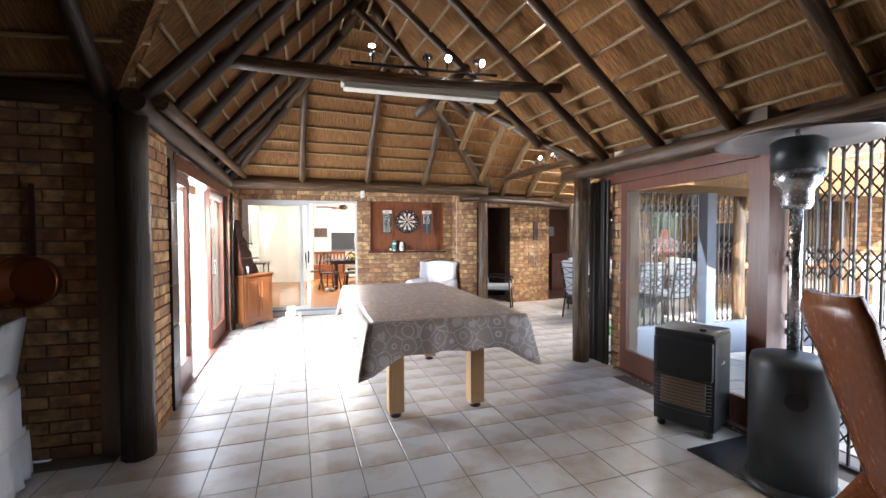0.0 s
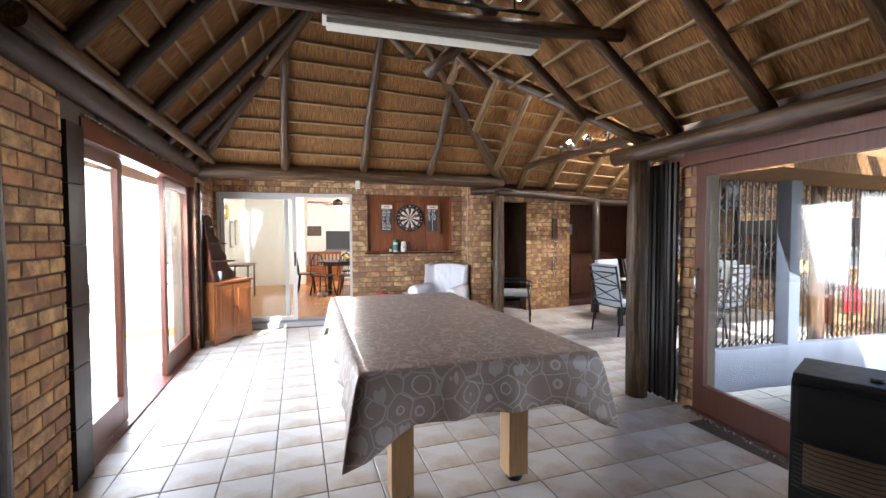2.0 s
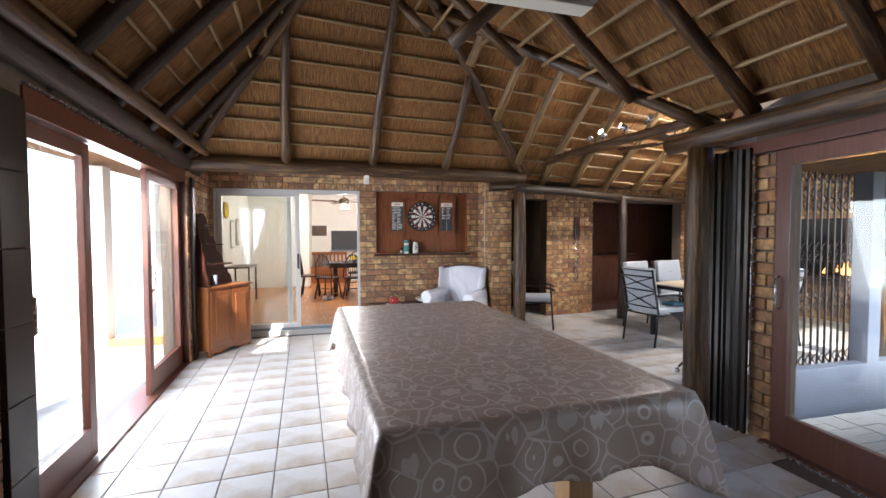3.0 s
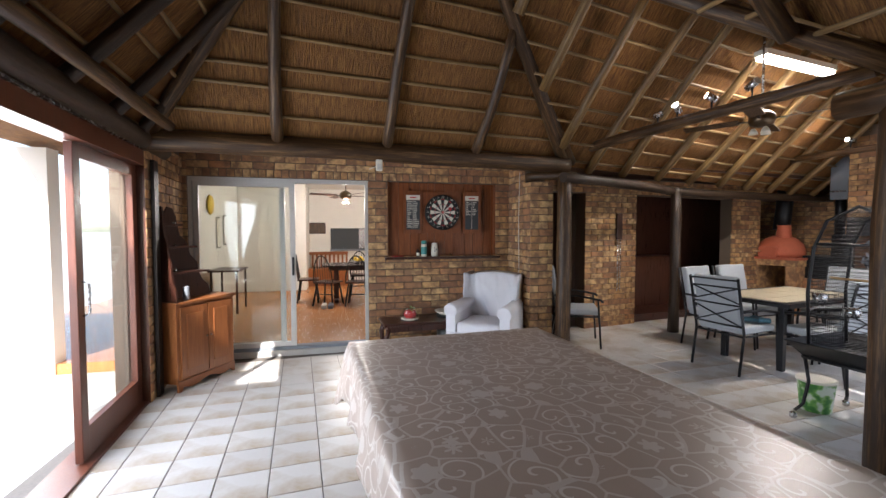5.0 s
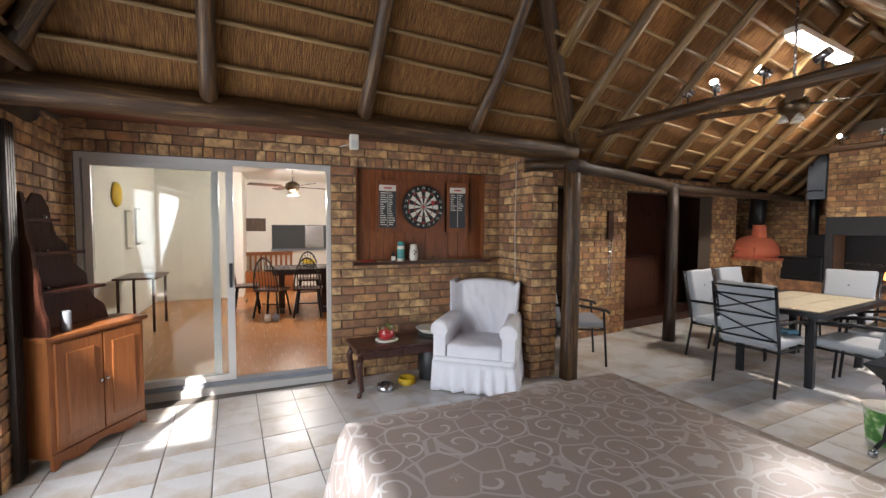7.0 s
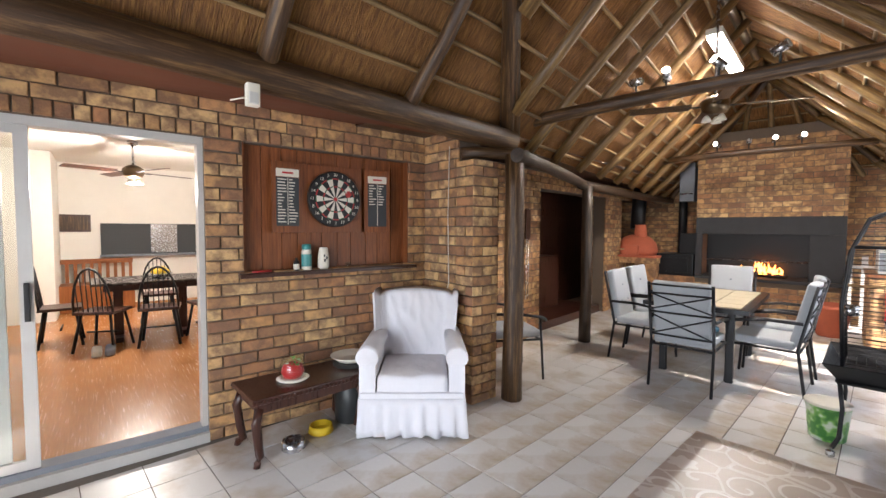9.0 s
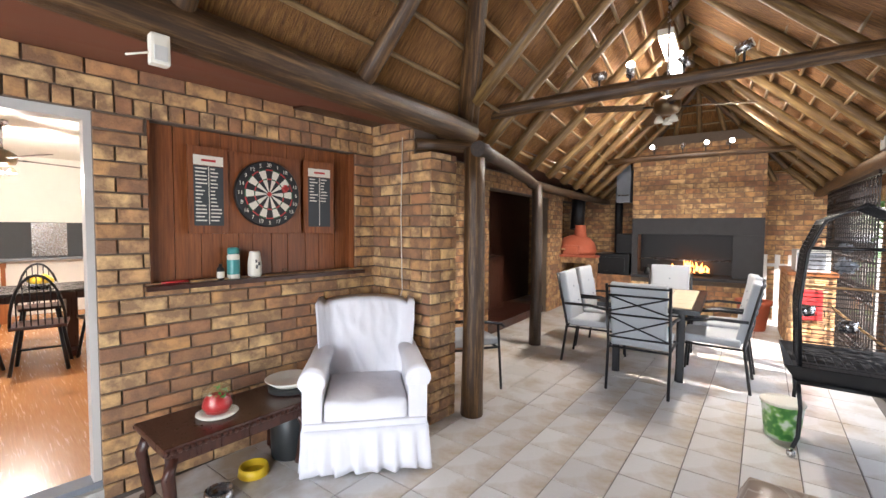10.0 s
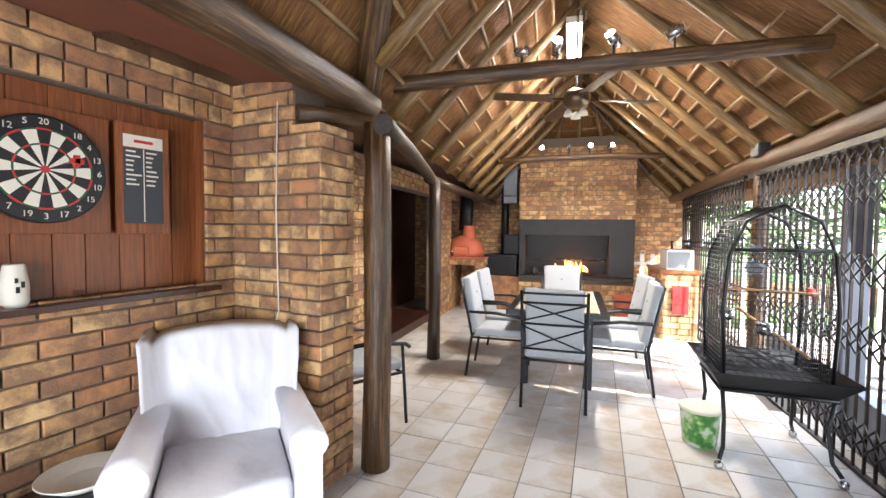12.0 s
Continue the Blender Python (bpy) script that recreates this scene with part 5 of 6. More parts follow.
def plank(pts, width, thick):
    bm = bmesh.new()
    rings = []
    for k, (y, z, wf) in enumerate(pts):
        p, q = pts[max(k - 1, 0)], pts[min(k + 1, len(pts) - 1)]
        n = Vector((0, -(q[1] - p[1]), q[0] - p[0])).normalized()
        row = []
        for i in range(9):
            t = i / 8 * 2 - 1
            dish = 0.03 * (1 - t * t)
            row.append((Vector((t * width * wf, y, z)) + n * dish, Vector((t * width * wf * 0.96, y, z)) + n * (dish - thick)))
        rings.append([bm.verts.new(a) for a, _ in row] + [bm.verts.new(b) for _, b in reversed(row)])
    m_ = len(rings[0])
    for a, b in zip(rings, rings[1:]):
        for i in range(m_):
            f = bm.faces.new((a[i], a[(i + 1) % m_], b[(i + 1) % m_], b[i]))
            f.smooth = True
    bm.faces.new(rings[0])
    bm.faces.new(rings[-1][::-1])
    bmesh.ops.recalc_face_normals(bm, faces=bm.faces[:])
    return bm


part("backrest", plank([(0.30, 1.22, 0.75), (0.28, 1.12, 1.0), (0.20, 0.9, 0.9), (0.10, 0.6, 0.75), (0.0, 0.3, 0.6), (-0.12, 0.02, 0.5)], 0.17, 0.035), LEATHER, tc)
part("seat", plank([(0.42, 0.02, 0.45), (0.2, 0.22, 0.6), (0.02, 0.38, 0.8), (-0.25, 0.46, 1.1), (-0.45, 0.50, 1.0)], 0.17, 0.035), LEATHER, tc)
cp = thing("copper_pan", pose(-2.25, -4.895, 1.17), "dark copper pan hung on the brick wall", "pan")
pb_ = lathe([(0.14, 0), (0.16, 0.02), (0.165, 0.09), (0.155, 0.09), (0.13, 0.01)], 28)
bmesh.ops.transform(pb_, matrix=pose(0, 0, 0, 90, 0, 0), verts=pb_.verts[:])
part("pan", pb_, plain("copper", (0.30, 0.10, 0.05), 0.3, 0.9), cp)
part("handle", boxes((-0.015, 0.015, -0.012, 0.0, 0.14, 0.62), bevel=0.004), DARKWOOD, cp)
pf = thing("picture_frame", pose(-2.86, -4.9, 1.62), "dark framed picture on the brick wall", "picture")
part("frame", boxes((-0.16, 0.16, -0.015, 0.01, -0.24, 0.24), bevel=0.006), DARKWOOD, pf)
part("print", boxes((-0.12, 0.12, -0.018, -0.014, -0.2, 0.2)), GREYBOARD, pf)

# ================= lamps =================
def spot_head(parent, p, aim, lit=True):
    """A small can spotlight on a stem."""
    p, d = Vector(p), Vector(aim).normalized()
    head = part("spot_head", rods([p - d * 0.05, p + d * 0.05], r=0.032, sides=12), STEEL, parent, "small metal spotlight head")
    part("stem", rods([p, p + Vector((0, 0, -0.10))], r=0.008), BLACKPLASTIC, head)
    part("bulb", rods([p + d * 0.05, p + d * 0.054], r=0.029, sides=12), BULB if lit else CREAM, head)


def spot_lamp(p, aim, watts, cone=110):
    ld = bpy.data.lights.new("spot_lamp", "SPOT")
    ld.energy, ld.spot_size, ld.spot_blend, ld.shadow_soft_size, ld.color = watts, radians(cone), 0.6, 0.03, (1, 0.84, 0.60)
    new("spot_lamp", ld).matrix_world = look(p, Vector(p) + Vector(aim))


def track(name, a, b, heads, lab):
    """A spotlight track: heads at fractions along a-b, each aimed and lit or not."""
    a, b = Vector(a), Vector(b)
    t = thing(name, Matrix.Identity(4), lab, "track light", "spotlight tracks")
    part("rail", rods([a.lerp(b, heads[0][0] - 0.06), a.lerp(b, heads[-1][0] + 0.06)], r=0.014, sides=6), BLACKPLASTIC, t)
    for f, aim, lit, watts in heads:
        p = a.lerp(b, f) + Vector((0, 0, 0.11))
        spot_head(t, p, aim, lit)
        if watts:
            spot_lamp(p + Vector(aim).normalized() * 0.07, aim, watts)


track("spot_track", (-1.30, -4.38, 2.94), (1.80, -4.28, 2.985), ((0.40, (-0.1, -0.6, 0.5), True, 7), (0.56, (0.5, 0.6, 0.3), False, 0), (0.62, (0.0, -0.6, -0.2), True, 7), (0.72, (0.3, -0.5, -0.3), True, 7)), "spotlights along the games room tie beam")
track("spot_track", (2.74, -0.72, 2.555), (3.13, -3.18, 2.615), ((0.33, (0.2, 0.7, 0.1), False, 0), (0.42, (-0.6, -0.2, 0.4), True, 1.5), (0.56, (-0.5, 0.3, 0.35), True, 2.5), (0.70, (-0.1, -0.8, 0.3), False, 0)), "spotlights along the braai room tie beam")
ta, tb = B @ Vector((2.68, 1.25, 2.63)), B @ Vector((2.68, -1.15, 2.63))
track("spot_track", ta, tb, ((0.30, (-0.7, 0.2, 0.2), True, 7), (0.46, (0.6, 0.2, -0.2), False, 0), (0.58, (-0.7, -0.3, 0.25), True, 9), (0.70, (-0.6, -0.5, 0.2), True, 9)), "spotlights on the beam before the chimney")


def tube_light(m, length, lit, label):
    t = thing("tube_light", m, label, "tube light", "ceiling tube lights")
    part("housing", boxes((-length / 2, length / 2, -0.07, 0.07, 0.0, 0.06), bevel=0.008), CREAM, t)
    part("diffuser", boxes((-length / 2 + 0.02, length / 2 - 0.02, -0.06, 0.06, -0.035, 0.0), bevel=0.015), TUBE if lit else CREAM, t)
    if lit:
        ld = bpy.data.lights.new("tube_lamp", "AREA")
        ld.shape, ld.size, ld.size_y, ld.energy, ld.color = "RECTANGLE", length, 0.12, 24, (1, 0.93, 0.82)
        new("tube_lamp", ld).matrix_world = m @ pose(0, 0, -0.05)


tube_light(frame_between((0.42, -4.22, 2.79), (1.42, -4.17, 2.81)), 1.5, False, "unlit long tube light under the tie beam")
tube_light(B @ pose(0.62, 0.10, 3.33), 1.25, True, "lit tube light under the braai room ridge")


def ceiling_fan(m, label, drop, blade_mat, lamp=0):
    f = thing("ceiling_fan", m, label, "ceiling fan", "ceiling fans")
    part("canopy", lathe([(0.06, drop), (0.06, drop - 0.04), (0.02, drop - 0.06)][::-1], 20), STEEL, f)
    part("rod", rods([(0, 0, 0.08), (0, 0, drop - 0.03)], r=0.013), STEEL, f)
    part("motor", lathe([(0.04, -0.08), (0.10, -0.06), (0.12, -0.02), (0.12, 0.04), (0.07, 0.08), (0.02, 0.10)], 24), plain("antique_brass", (0.14, 0.10, 0.06), 0.35, 0.9), f)
    for k in range(4):
        mm = pose(0, 0, 0, 0, 0, 22 + 90 * k)
        arm = part("blade_arm", boxes((0.10, 0.22, -0.015, 0.015, -0.01, 0.0)), BLACKMETAL, f)
        arm.matrix_basis = mm
        bl = part("blade", boxes((0.20, 0.74, -0.065, 0.065, -0.004, 0.004), bevel=0.003), blade_mat, f)
        bl.matrix_basis = mm @ pose(0, 0, 0, 10, 0, 0)
    for k in range(3):
        w = k * 2.09
        part("light_cup", lathe([(0.015, -0.09), (0.035, -0.12), (0.045, -0.15), (0.04, -0.15)][::-1], 14, (0.07 * math.cos(w), 0.07 * math.sin(w))), CREAM, f)
    if lamp:
        ld = bpy.data.lights.new("fan_lamp", "POINT")
        ld.energy, ld.shadow_soft_size, ld.color = lamp, 0.06, (1, 0.93, 0.82)
        new("fan_lamp", ld).matrix_world = m @ pose(0, 0, -0.2)
    return f


ceiling_fan(B @ pose(0.0, 0.07, 2.66), "four-blade ceiling fan in dull brass under thatch", 1.15, LOG)
ceiling_fan(pose(-0.20, 3.6, 2.20), "four-blade ceiling fan with lit lamps in the house", 0.40, DARKWOOD, 48)


# ================= braai room =================
hearth = thing("barbecue", B, "built-in brick barbecue with dark steel surround and burning fire", "barbecue")
F0 = 3.68
hb_ = boxes((F0, 4.55, -0.92, 0.98, 0, 0.66), (F0, 4.55, -0.92, -0.55, 0.66, 1.68), (F0, 4.55, 0.93, 0.98, 0.66, 1.68), (F0, 4.55, -0.92, 0.98, 1.68, 3.1), (4.35, 4.55, -0.55, 0.93, 0.66, 1.68))
part("body", hb_, MORTAR, hearth)
HF = frame_between((F0, 0.98, 0), (F0, -0.92, 0))
for rr in (brick_rects(0, 1.9, 1.69, 2.95, []), brick_rects(0, 1.9, 0.0, 0.6, [])):
    lay_bricks(hearth, B @ HF, rr, False)
part("surround", boxes((F0 - 0.03, F0 + 0.02, -0.92, 0.98, 1.42, 1.70), (F0 - 0.03, F0 + 0.02, -0.92, -0.52, 0.72, 1.42), (F0 - 0.03, F0 + 0.02, 0.88, 0.98, 0.72, 1.42), bevel=0.006), SOOTY, hearth, "blackened steel surround")
part("liner", boxes((4.30, 4.349, -0.549, 0.929, 0.67, 1.67)), BLACKPLASTIC, hearth)
part("ledge", boxes((F0 - 0.08, 4.3, -0.92, 0.98, 0.66, 0.71), bevel=0.01), SOOTY, hearth)
part("grid", rods(*[[(3.8 + k * 0.05, -0.5, 0.98), (3.8 + k * 0.05, 0.88, 0.98)] for k in range(8)], r=0.005, sides=5), STEEL, hearth)
rf_ = random.Random(9)
for k in range(26):
    x_, y_, hh = 3.95 + rf_.uniform(0, 0.25), 0.05 + rf_.gauss(0, 0.12), rf_.uniform(0.06, 0.2)
    fm = bmesh.new()
    tube(fm, [(x_, y_, 0.76), (x_ + 0.01, y_ + rf_.uniform(-0.02, 0.02), 0.76 + hh * 0.5), (x_, y_ + rf_.uniform(-0.03, 0.03), 0.76 + hh)], 0.028, 6, 0.003)
    part("flame", fm, FLAME, hearth, "orange flame over coals")
for a_, b_ in (((3.9, -0.25, 0.74), (4.15, 0.35, 0.75)), ((4.15, -0.2, 0.74), (3.9, 0.3, 0.78))):
    part("fire_log", rods([a_, b_], r=0.035, sides=8), LOG_DARK, hearth)
kt = thing("kettle", B @ pose(3.78, 0.72, 0.71), "small dark kettle on the barbecue ledge", "kettle")
part("body", lathe([(0.06, 0), (0.07, 0.03), (0.055, 0.11), (0.03, 0.13)], 18), GREYPAINT, kt)
part("lid", lathe([(0.032, 0.13), (0.01, 0.15), (0.012, 0.165)], 14), GREYPAINT, kt)

# stove box beside the barbecue and shelf units
ws = thing("wood_stove", B @ pose(4.1, 1.32, 0.0), "black cast-iron stove on a brick plinth", "stove")
part("plinth", boxes((-0.35, 0.44, -0.33, 0.40, 0, 0.66), bevel=0.01), BRICK, ws)
part("body", boxes((-0.30, 0.35, -0.28, 0.33, 0.66, 1.05), bevel=0.02), BLACKMETAL, ws)
part("door", boxes((-0.32, -0.295, -0.2, 0.2, 0.72, 0.98), bevel=0.008), BLACKMETAL, ws)
part("flue", rods([(0.1, 0, 1.05), (0.1, 0, 2.6)], r=0.07, sides=14), BLACKMETAL, ws)
part("upper_box", boxes((-0.18, 0.3, -0.30, -0.02, 1.05, 1.42), bevel=0.02), BLACKMETAL, ws)
po = thing("pizza_oven", B @ pose(3.85, 2.02, 0), "terracotta dome pizza oven on a brick stand", "pizza oven")
part("stand", boxes((-0.30, 0.62, 0.20, 0.42, 0, 0.86), (-0.30, 0.62, -0.42, -0.26, 0, 0.86), (0.5, 0.62, -0.26, 0.2, 0, 0.86), (-0.32, 0.62, -0.44, 0.44, 0.86, 0.97), bevel=0.008), BRICK, po)
part("hearth_slab", boxes((-0.38, 0.64, -0.46, 0.46, 0.97, 1.01), bevel=0.01), TERRACOTTA, po)
part("dome", lathe([(0.36, 1.01), (0.37, 1.10), (0.33, 1.24), (0.24, 1.34), (0.12, 1.39), (0.02, 1.40)], 28), TERRACOTTA, po)
part("mouth", boxes((-0.40, -0.20, -0.15, 0.15, 1.01, 1.20), bevel=0.05), TERRACOTTA, po)
part("chimney", lathe([(0.13, 1.26), (0.12, 1.34), (0.10, 1.56), (0.11, 1.58)], 18, (-0.06, -0.08)), TERRACOTTA, po)
part("flue", rods([(0.0, 0, 1.5), (0.12, 0, 2.3)], r=0.13, sides=14), BLACKMETAL, po)
part("handle", rods([(-0.42, 0.1, 1.12), (-0.55, 0.14, 1.12)], r=0.015), PINE, po)
gb = thing("gas_bottle", B @ pose(3.85, 1.98, 0), "grey gas bottle under the oven stand", "gas bottle")
part("bottle", lathe([(0.11, 0), (0.13, 0.03), (0.13, 0.32), (0.08, 0.40), (0.03, 0.42)], 20), STEEL, gb)
part("collar", lathe([(0.08, 0.40), (0.08, 0.47), (0.075, 0.47)], 16), STEEL, gb)
ch_ = thing("chimney_cowl", B @ pose(3.95, 1.18, 2.28), "grey sheet-metal duct beside the chimney", "duct")
part("duct", boxes((-0.12, 0.12, -0.12, 0.12, -0.28, 0.4), bevel=0.01), GREYBOARD, ch_)
part("pipe", rods([(-0.14, 0.1, -0.15), (-0.14, -0.1, -0.15)], r=0.012), STEEL, ch_)

kc = thing("counter", B, "brick counter with a pale top beside the trellis", "counter")
part("body", boxes((2.50, 3.6, -1.58, -1.14, 0, 0.92)), MORTAR, kc)
part("worktop", boxes((2.46, 3.62, -1.6, -1.10, 0.92, 0.97), bevel=0.01), CHERRY, kc)
lay_bricks(kc, B @ frame_between((3.6, -1.14, 0), (2.5, -1.14, 0)) @ pose(0, 0, 0), brick_rects(0, 1.1, 0, 0.92, []), False)
lay_bricks(kc, B @ frame_between((2.5, -1.14, 0), (2.5, -1.58, 0)), brick_rects(0, 0.44, 0, 0.92, []), False)
mw = thing("microwave", B @ pose(2.78, -1.36, 0.97), "white countertop microwave with a dark door", "microwave")
part("body", boxes((-0.24, 0.24, -0.17, 0.17, 0, 0.28), bevel=0.012), ALU, mw)
part("door", boxes((-0.245, -0.235, -0.12, 0.16, 0.03, 0.25)), GREYBOARD, mw)
part("salt_mill", lathe([(0.02, 0.28), (0.018, 0.36), (0.022, 0.40)], 10, (0.05, 0.05)), DARKWOOD, mw)
rt = thing("red_towel", B @ pose(2.46, -1.36, 0.55), "red cloth hung on the counter end", "towel")
part("cloth", cushiony((-0.012, 0.0, -0.1, 0.1, -0.18, 0.2), 0.004, 3, 0.01, 3), RED, rt)
pt = thing("plant_pot", B @ pose(3.35, -0.80, 0), "large terracotta plant pot on the tiles", "pot")
part("pot", lathe([(0.15, 0), (0.16, 0.02), (0.21, 0.38), (0.235, 0.39), (0.235, 0.45), (0.20, 0.45), (0.19, 0.40)], 28), TERRACOTTA, pt)

# ---- patio dining set ----
dt = thing("patio_table", B @ pose(0.78, 0.2, 0), "patio table with pale tiled top and black metal frame", "dining table")
TL, TW = 0.80, 0.46
part("frame", boxes((-TL, TL, -TW, -TW + 0.07, 0.70, 0.745), (-TL, TL, TW - 0.07, TW, 0.70, 0.745), (-TL, -TL + 0.07, -TW + 0.07, TW - 0.07, 0.70, 0.745), (TL - 0.07, TL, -TW + 0.07, TW - 0.07, 0.70, 0.745)), BLACKMETAL, dt)
slabm = plain("table_tile", (0.50, 0.43, 0.30), 0.5, var=0.12, scale=8)
for i in range(5):
    for j in range(3):
        x0, y0 = -TL + 0.075 + i * 0.29, -TW + 0.075 + j * 0.258
        part("tile", boxes((x0, x0 + 0.282, y0, y0 + 0.25, 0.715, 0.75), bevel=0.004), slabm, dt)
for sx in (-1, 1):
    for sy in (-1, 1):
        part("leg", boxes((sx * 0.62 - 0.03, sx * 0.62 + 0.03, sy * 0.30 - 0.03, sy * 0.30 + 0.03, 0, 0.70), bevel=0.006), BLACKMETAL, dt)


def patio_chair(m, label):
    c = thing("patio_chair", m, label, "patio chair", "chairs round the patio table")
    for s in (-1, 1):
        part("back_post", rods([(s * 0.26, 0.30, 0.0), (s * 0.26, 0.24, 0.42), (s * 0.26, 0.36, 1.0)], r=0.014), BLACKMETAL, c)
        part("front_leg", rods([(s * 0.27, -0.30, 0.0), (s * 0.27, -0.26, 0.62)], r=0.013), BLACKMETAL, c)
        part("armrest", rods([(s * 0.26, 0.27, 0.66), (s * 0.28, 0.0, 0.665), (s * 0.28, -0.28, 0.62), (s * 0.28, -0.32, 0.59)], r=0.016), BLACKMETAL, c)
        part("seat_rail", rods([(s * 0.255, 0.25, 0.40), (s * 0.265, -0.27, 0.40)], r=0.012), BLACKMETAL, c)

    def bk(x, z):
        return (x, 0.255 + (z - 0.42) * 0.195, z)

    for z in (0.50, 0.72, 0.90, 0.98):
        part("cross_bar", rods([bk(-0.26, z), (0, bk(0, z)[1] + 0.012, z), bk(0.26, z)], r=0.009), BLACKMETAL, c)
    for z0, z1 in ((0.50, 0.70), (0.74, 0.90)):
        for s in (-1, 1):
            part("lattice_bar", rods([bk(-0.26 * s, z0), (0, bk(0, (z0 + z1) / 2)[1] + 0.015, (z0 + z1) / 2), bk(0.26 * s, z1)], r=0.007), BLACKMETAL, c)
    part("rail", rods([(-0.26, -0.26, 0.40), (0.26, -0.26, 0.40)], r=0.011), BLACKMETAL, c)
    part("rail", rods([(-0.26, 0.25, 0.40), (0.26, 0.25, 0.40)], r=0.011), BLACKMETAL, c)
    part("seat_cushion", cushiony((-0.25, 0.25, -0.28, 0.22, 0.41, 0.49), 0.03, 2, 0.008, 4), CUSHION, c, "grey padded seat cushion")
    bc = part("back_cushion", cushiony((-0.235, 0.235, -0.045, 0.035, 0.0, 0.57), 0.03, 5, 0.008, 4), CUSHION, c, "grey padded back cushion")
    bc.matrix_basis = pose(0, 0.215, 0.45, -11, 0, 0)
    for k, (bx, bz) in enumerate(((-0.1, 0.2), (0.1, 0.2), (0, 0.38))):
        part("button", lathe([(0.012, 0), (0.008, 0.006)], 10), GREYBOARD, bc).matrix_basis = pose(bx, -0.046, bz, 90, 0, 0)
    return c


pc = patio_chair(B @ pose(-0.14, 0.20, 0, 0, 0, 90), "black metal patio chair with lattice back and grey cushions")
for u, v, a in ((0.45, 0.80, 2), (1.12, 0.82, -4), (0.42, -0.38, 176), (1.1, -0.40, 184), (1.78, 0.2, -90), (-1.10, 1.66, 55)):
    copy_thing(pc, B @ pose(u, v, 0, 0, 0, a))
tw = thing("folded_cloth", B @ pose(0.06, 0.10, 0.495), "blue printed cloth bundled on a chair seat", "cloth")
part("cloth", cushiony((-0.1, 0.1, -0.1, 0.1, 0, 0.05), 0.02, 4, 0.02, 4), plain("blue_print", (0.12, 0.28, 0.38), 0.8, var=0.4, scale=25), tw)


# ---- bird cage on a wheeled tray stand ----
bc_ = thing("bird_cage", pose(3.50, -3.05, 0, 0, 0, 5.5), "black arched wire bird cage on a wheeled stand", "bird cage")
tray = bmesh.new()
lo = [tray.verts.new((sx * 0.27, sy * 0.30, 0.50)) for sx, sy in ((-1, -1), (1, -1), (1, 1), (-1, 1))]
hi = [tray.verts.new((sx * 0.39, sy * 0.375, 0.62)) for sx, sy in ((-1, -1), (1, -1), (1, 1), (-1, 1))]
tray.faces.new(lo[::-1])
for i in range(4):
    tray.faces.new((lo[i], lo[(i + 1) % 4], hi[(i + 1) % 4], hi[i]))
tro = part("seed_tray", tray, BLACKMETAL, bc_, "flared black metal seed tray")
tro.modifiers.new("thick", "SOLIDIFY").thickness = 0.006
part("stand_frame", rods(*[[(sx * 0.27, -0.30, 0.49), (sx * 0.27, 0.30, 0.49)] for sx in (-1, 1)], *[[(-0.27, sy * 0.30, 0.49), (0.27, sy * 0.30, 0.49)] for sy in (-1, 1)], r=0.014), BLACKMETAL, bc_)
for sx in (-1, 1):
    for sy in (-1, 1):
        lg = part("leg", rods([(sx * 0.26, sy * 0.29, 0.49), (sx * 0.24, sy * 0.27, 0.30), (sx * 0.28, sy * 0.28, 0.12), (sx * 0.33, sy * 0.31, 0.06)], r=0.013), BLACKMETAL, bc_)
        part("castor", lathe([(0.012, 0.0), (0.025, 0.01), (0.025, 0.04), (0.012, 0.05)], 12, (sx * 0.335, sy * 0.315)), STEEL, lg)
for sx in (-1, 1):
    arch = [(sx * 0.24, -0.28, 0.56), (sx * 0.24, -0.30, 1.0), (sx * 0.24, -0.27, 1.35), (sx * 0.24, -0.19, 1.56), (sx * 0.24, 0.0, 1.66), (sx * 0.24, 0.19, 1.56), (sx * 0.24, 0.27, 1.35), (sx * 0.24, 0.30, 1.0), (sx * 0.24, 0.28, 0.56)]
    part("arch", rods(arch, r=0.012, sides=8), BLACKMETAL, bc_)
wires = bmesh.new()
sec = [(-0.28, 0.56), (-0.30, 1.0), (-0.27, 1.35), (-0.19, 1.56), (0.0, 1.66), (0.19, 1.56), (0.27, 1.35), (0.30, 1.0), (0.28, 0.56)]
for k in range(1, 20):
    tube(wires, [(-0.24 + 0.48 * k / 20, y_, z_) for y_, z_ in sec], 0.0021, 4)
for k in range(34):
    z_ = 0.58 + k * 0.03
    yw = 0.29 if z_ < 1.2 else 0.29 - (z_ - 1.2) ** 2 * 0.7
    for sy in (-1, 1):
        tube(wires, [(-0.24, sy * yw, z_), (0.24, sy * yw, z_)], 0.0021, 4)
    for sx in (-1, 1):
        tube(wires, [(sx * 0.24, -yw, z_), (sx * 0.24, yw, z_)], 0.0021, 4)
tagged(part("wires", wires, BLACKMETAL, bc_), kind="stuff")
part("top_bar", rods([(-0.24, -0.26, 1.38), (-0.24, 0.26, 1.38)], r=0.012), BLACKMETAL, bc_)
part("perch", rods([(-0.05, -0.28, 1.10), (0.0, 0.28, 1.11)], r=0.01), PINE, bc_, "pale wooden perch")
part("perch", rods([(0.22, 0.1, 0.95), (-0.2, -0.18, 0.72)], r=0.01), PINE, bc_, "pale wooden perch")
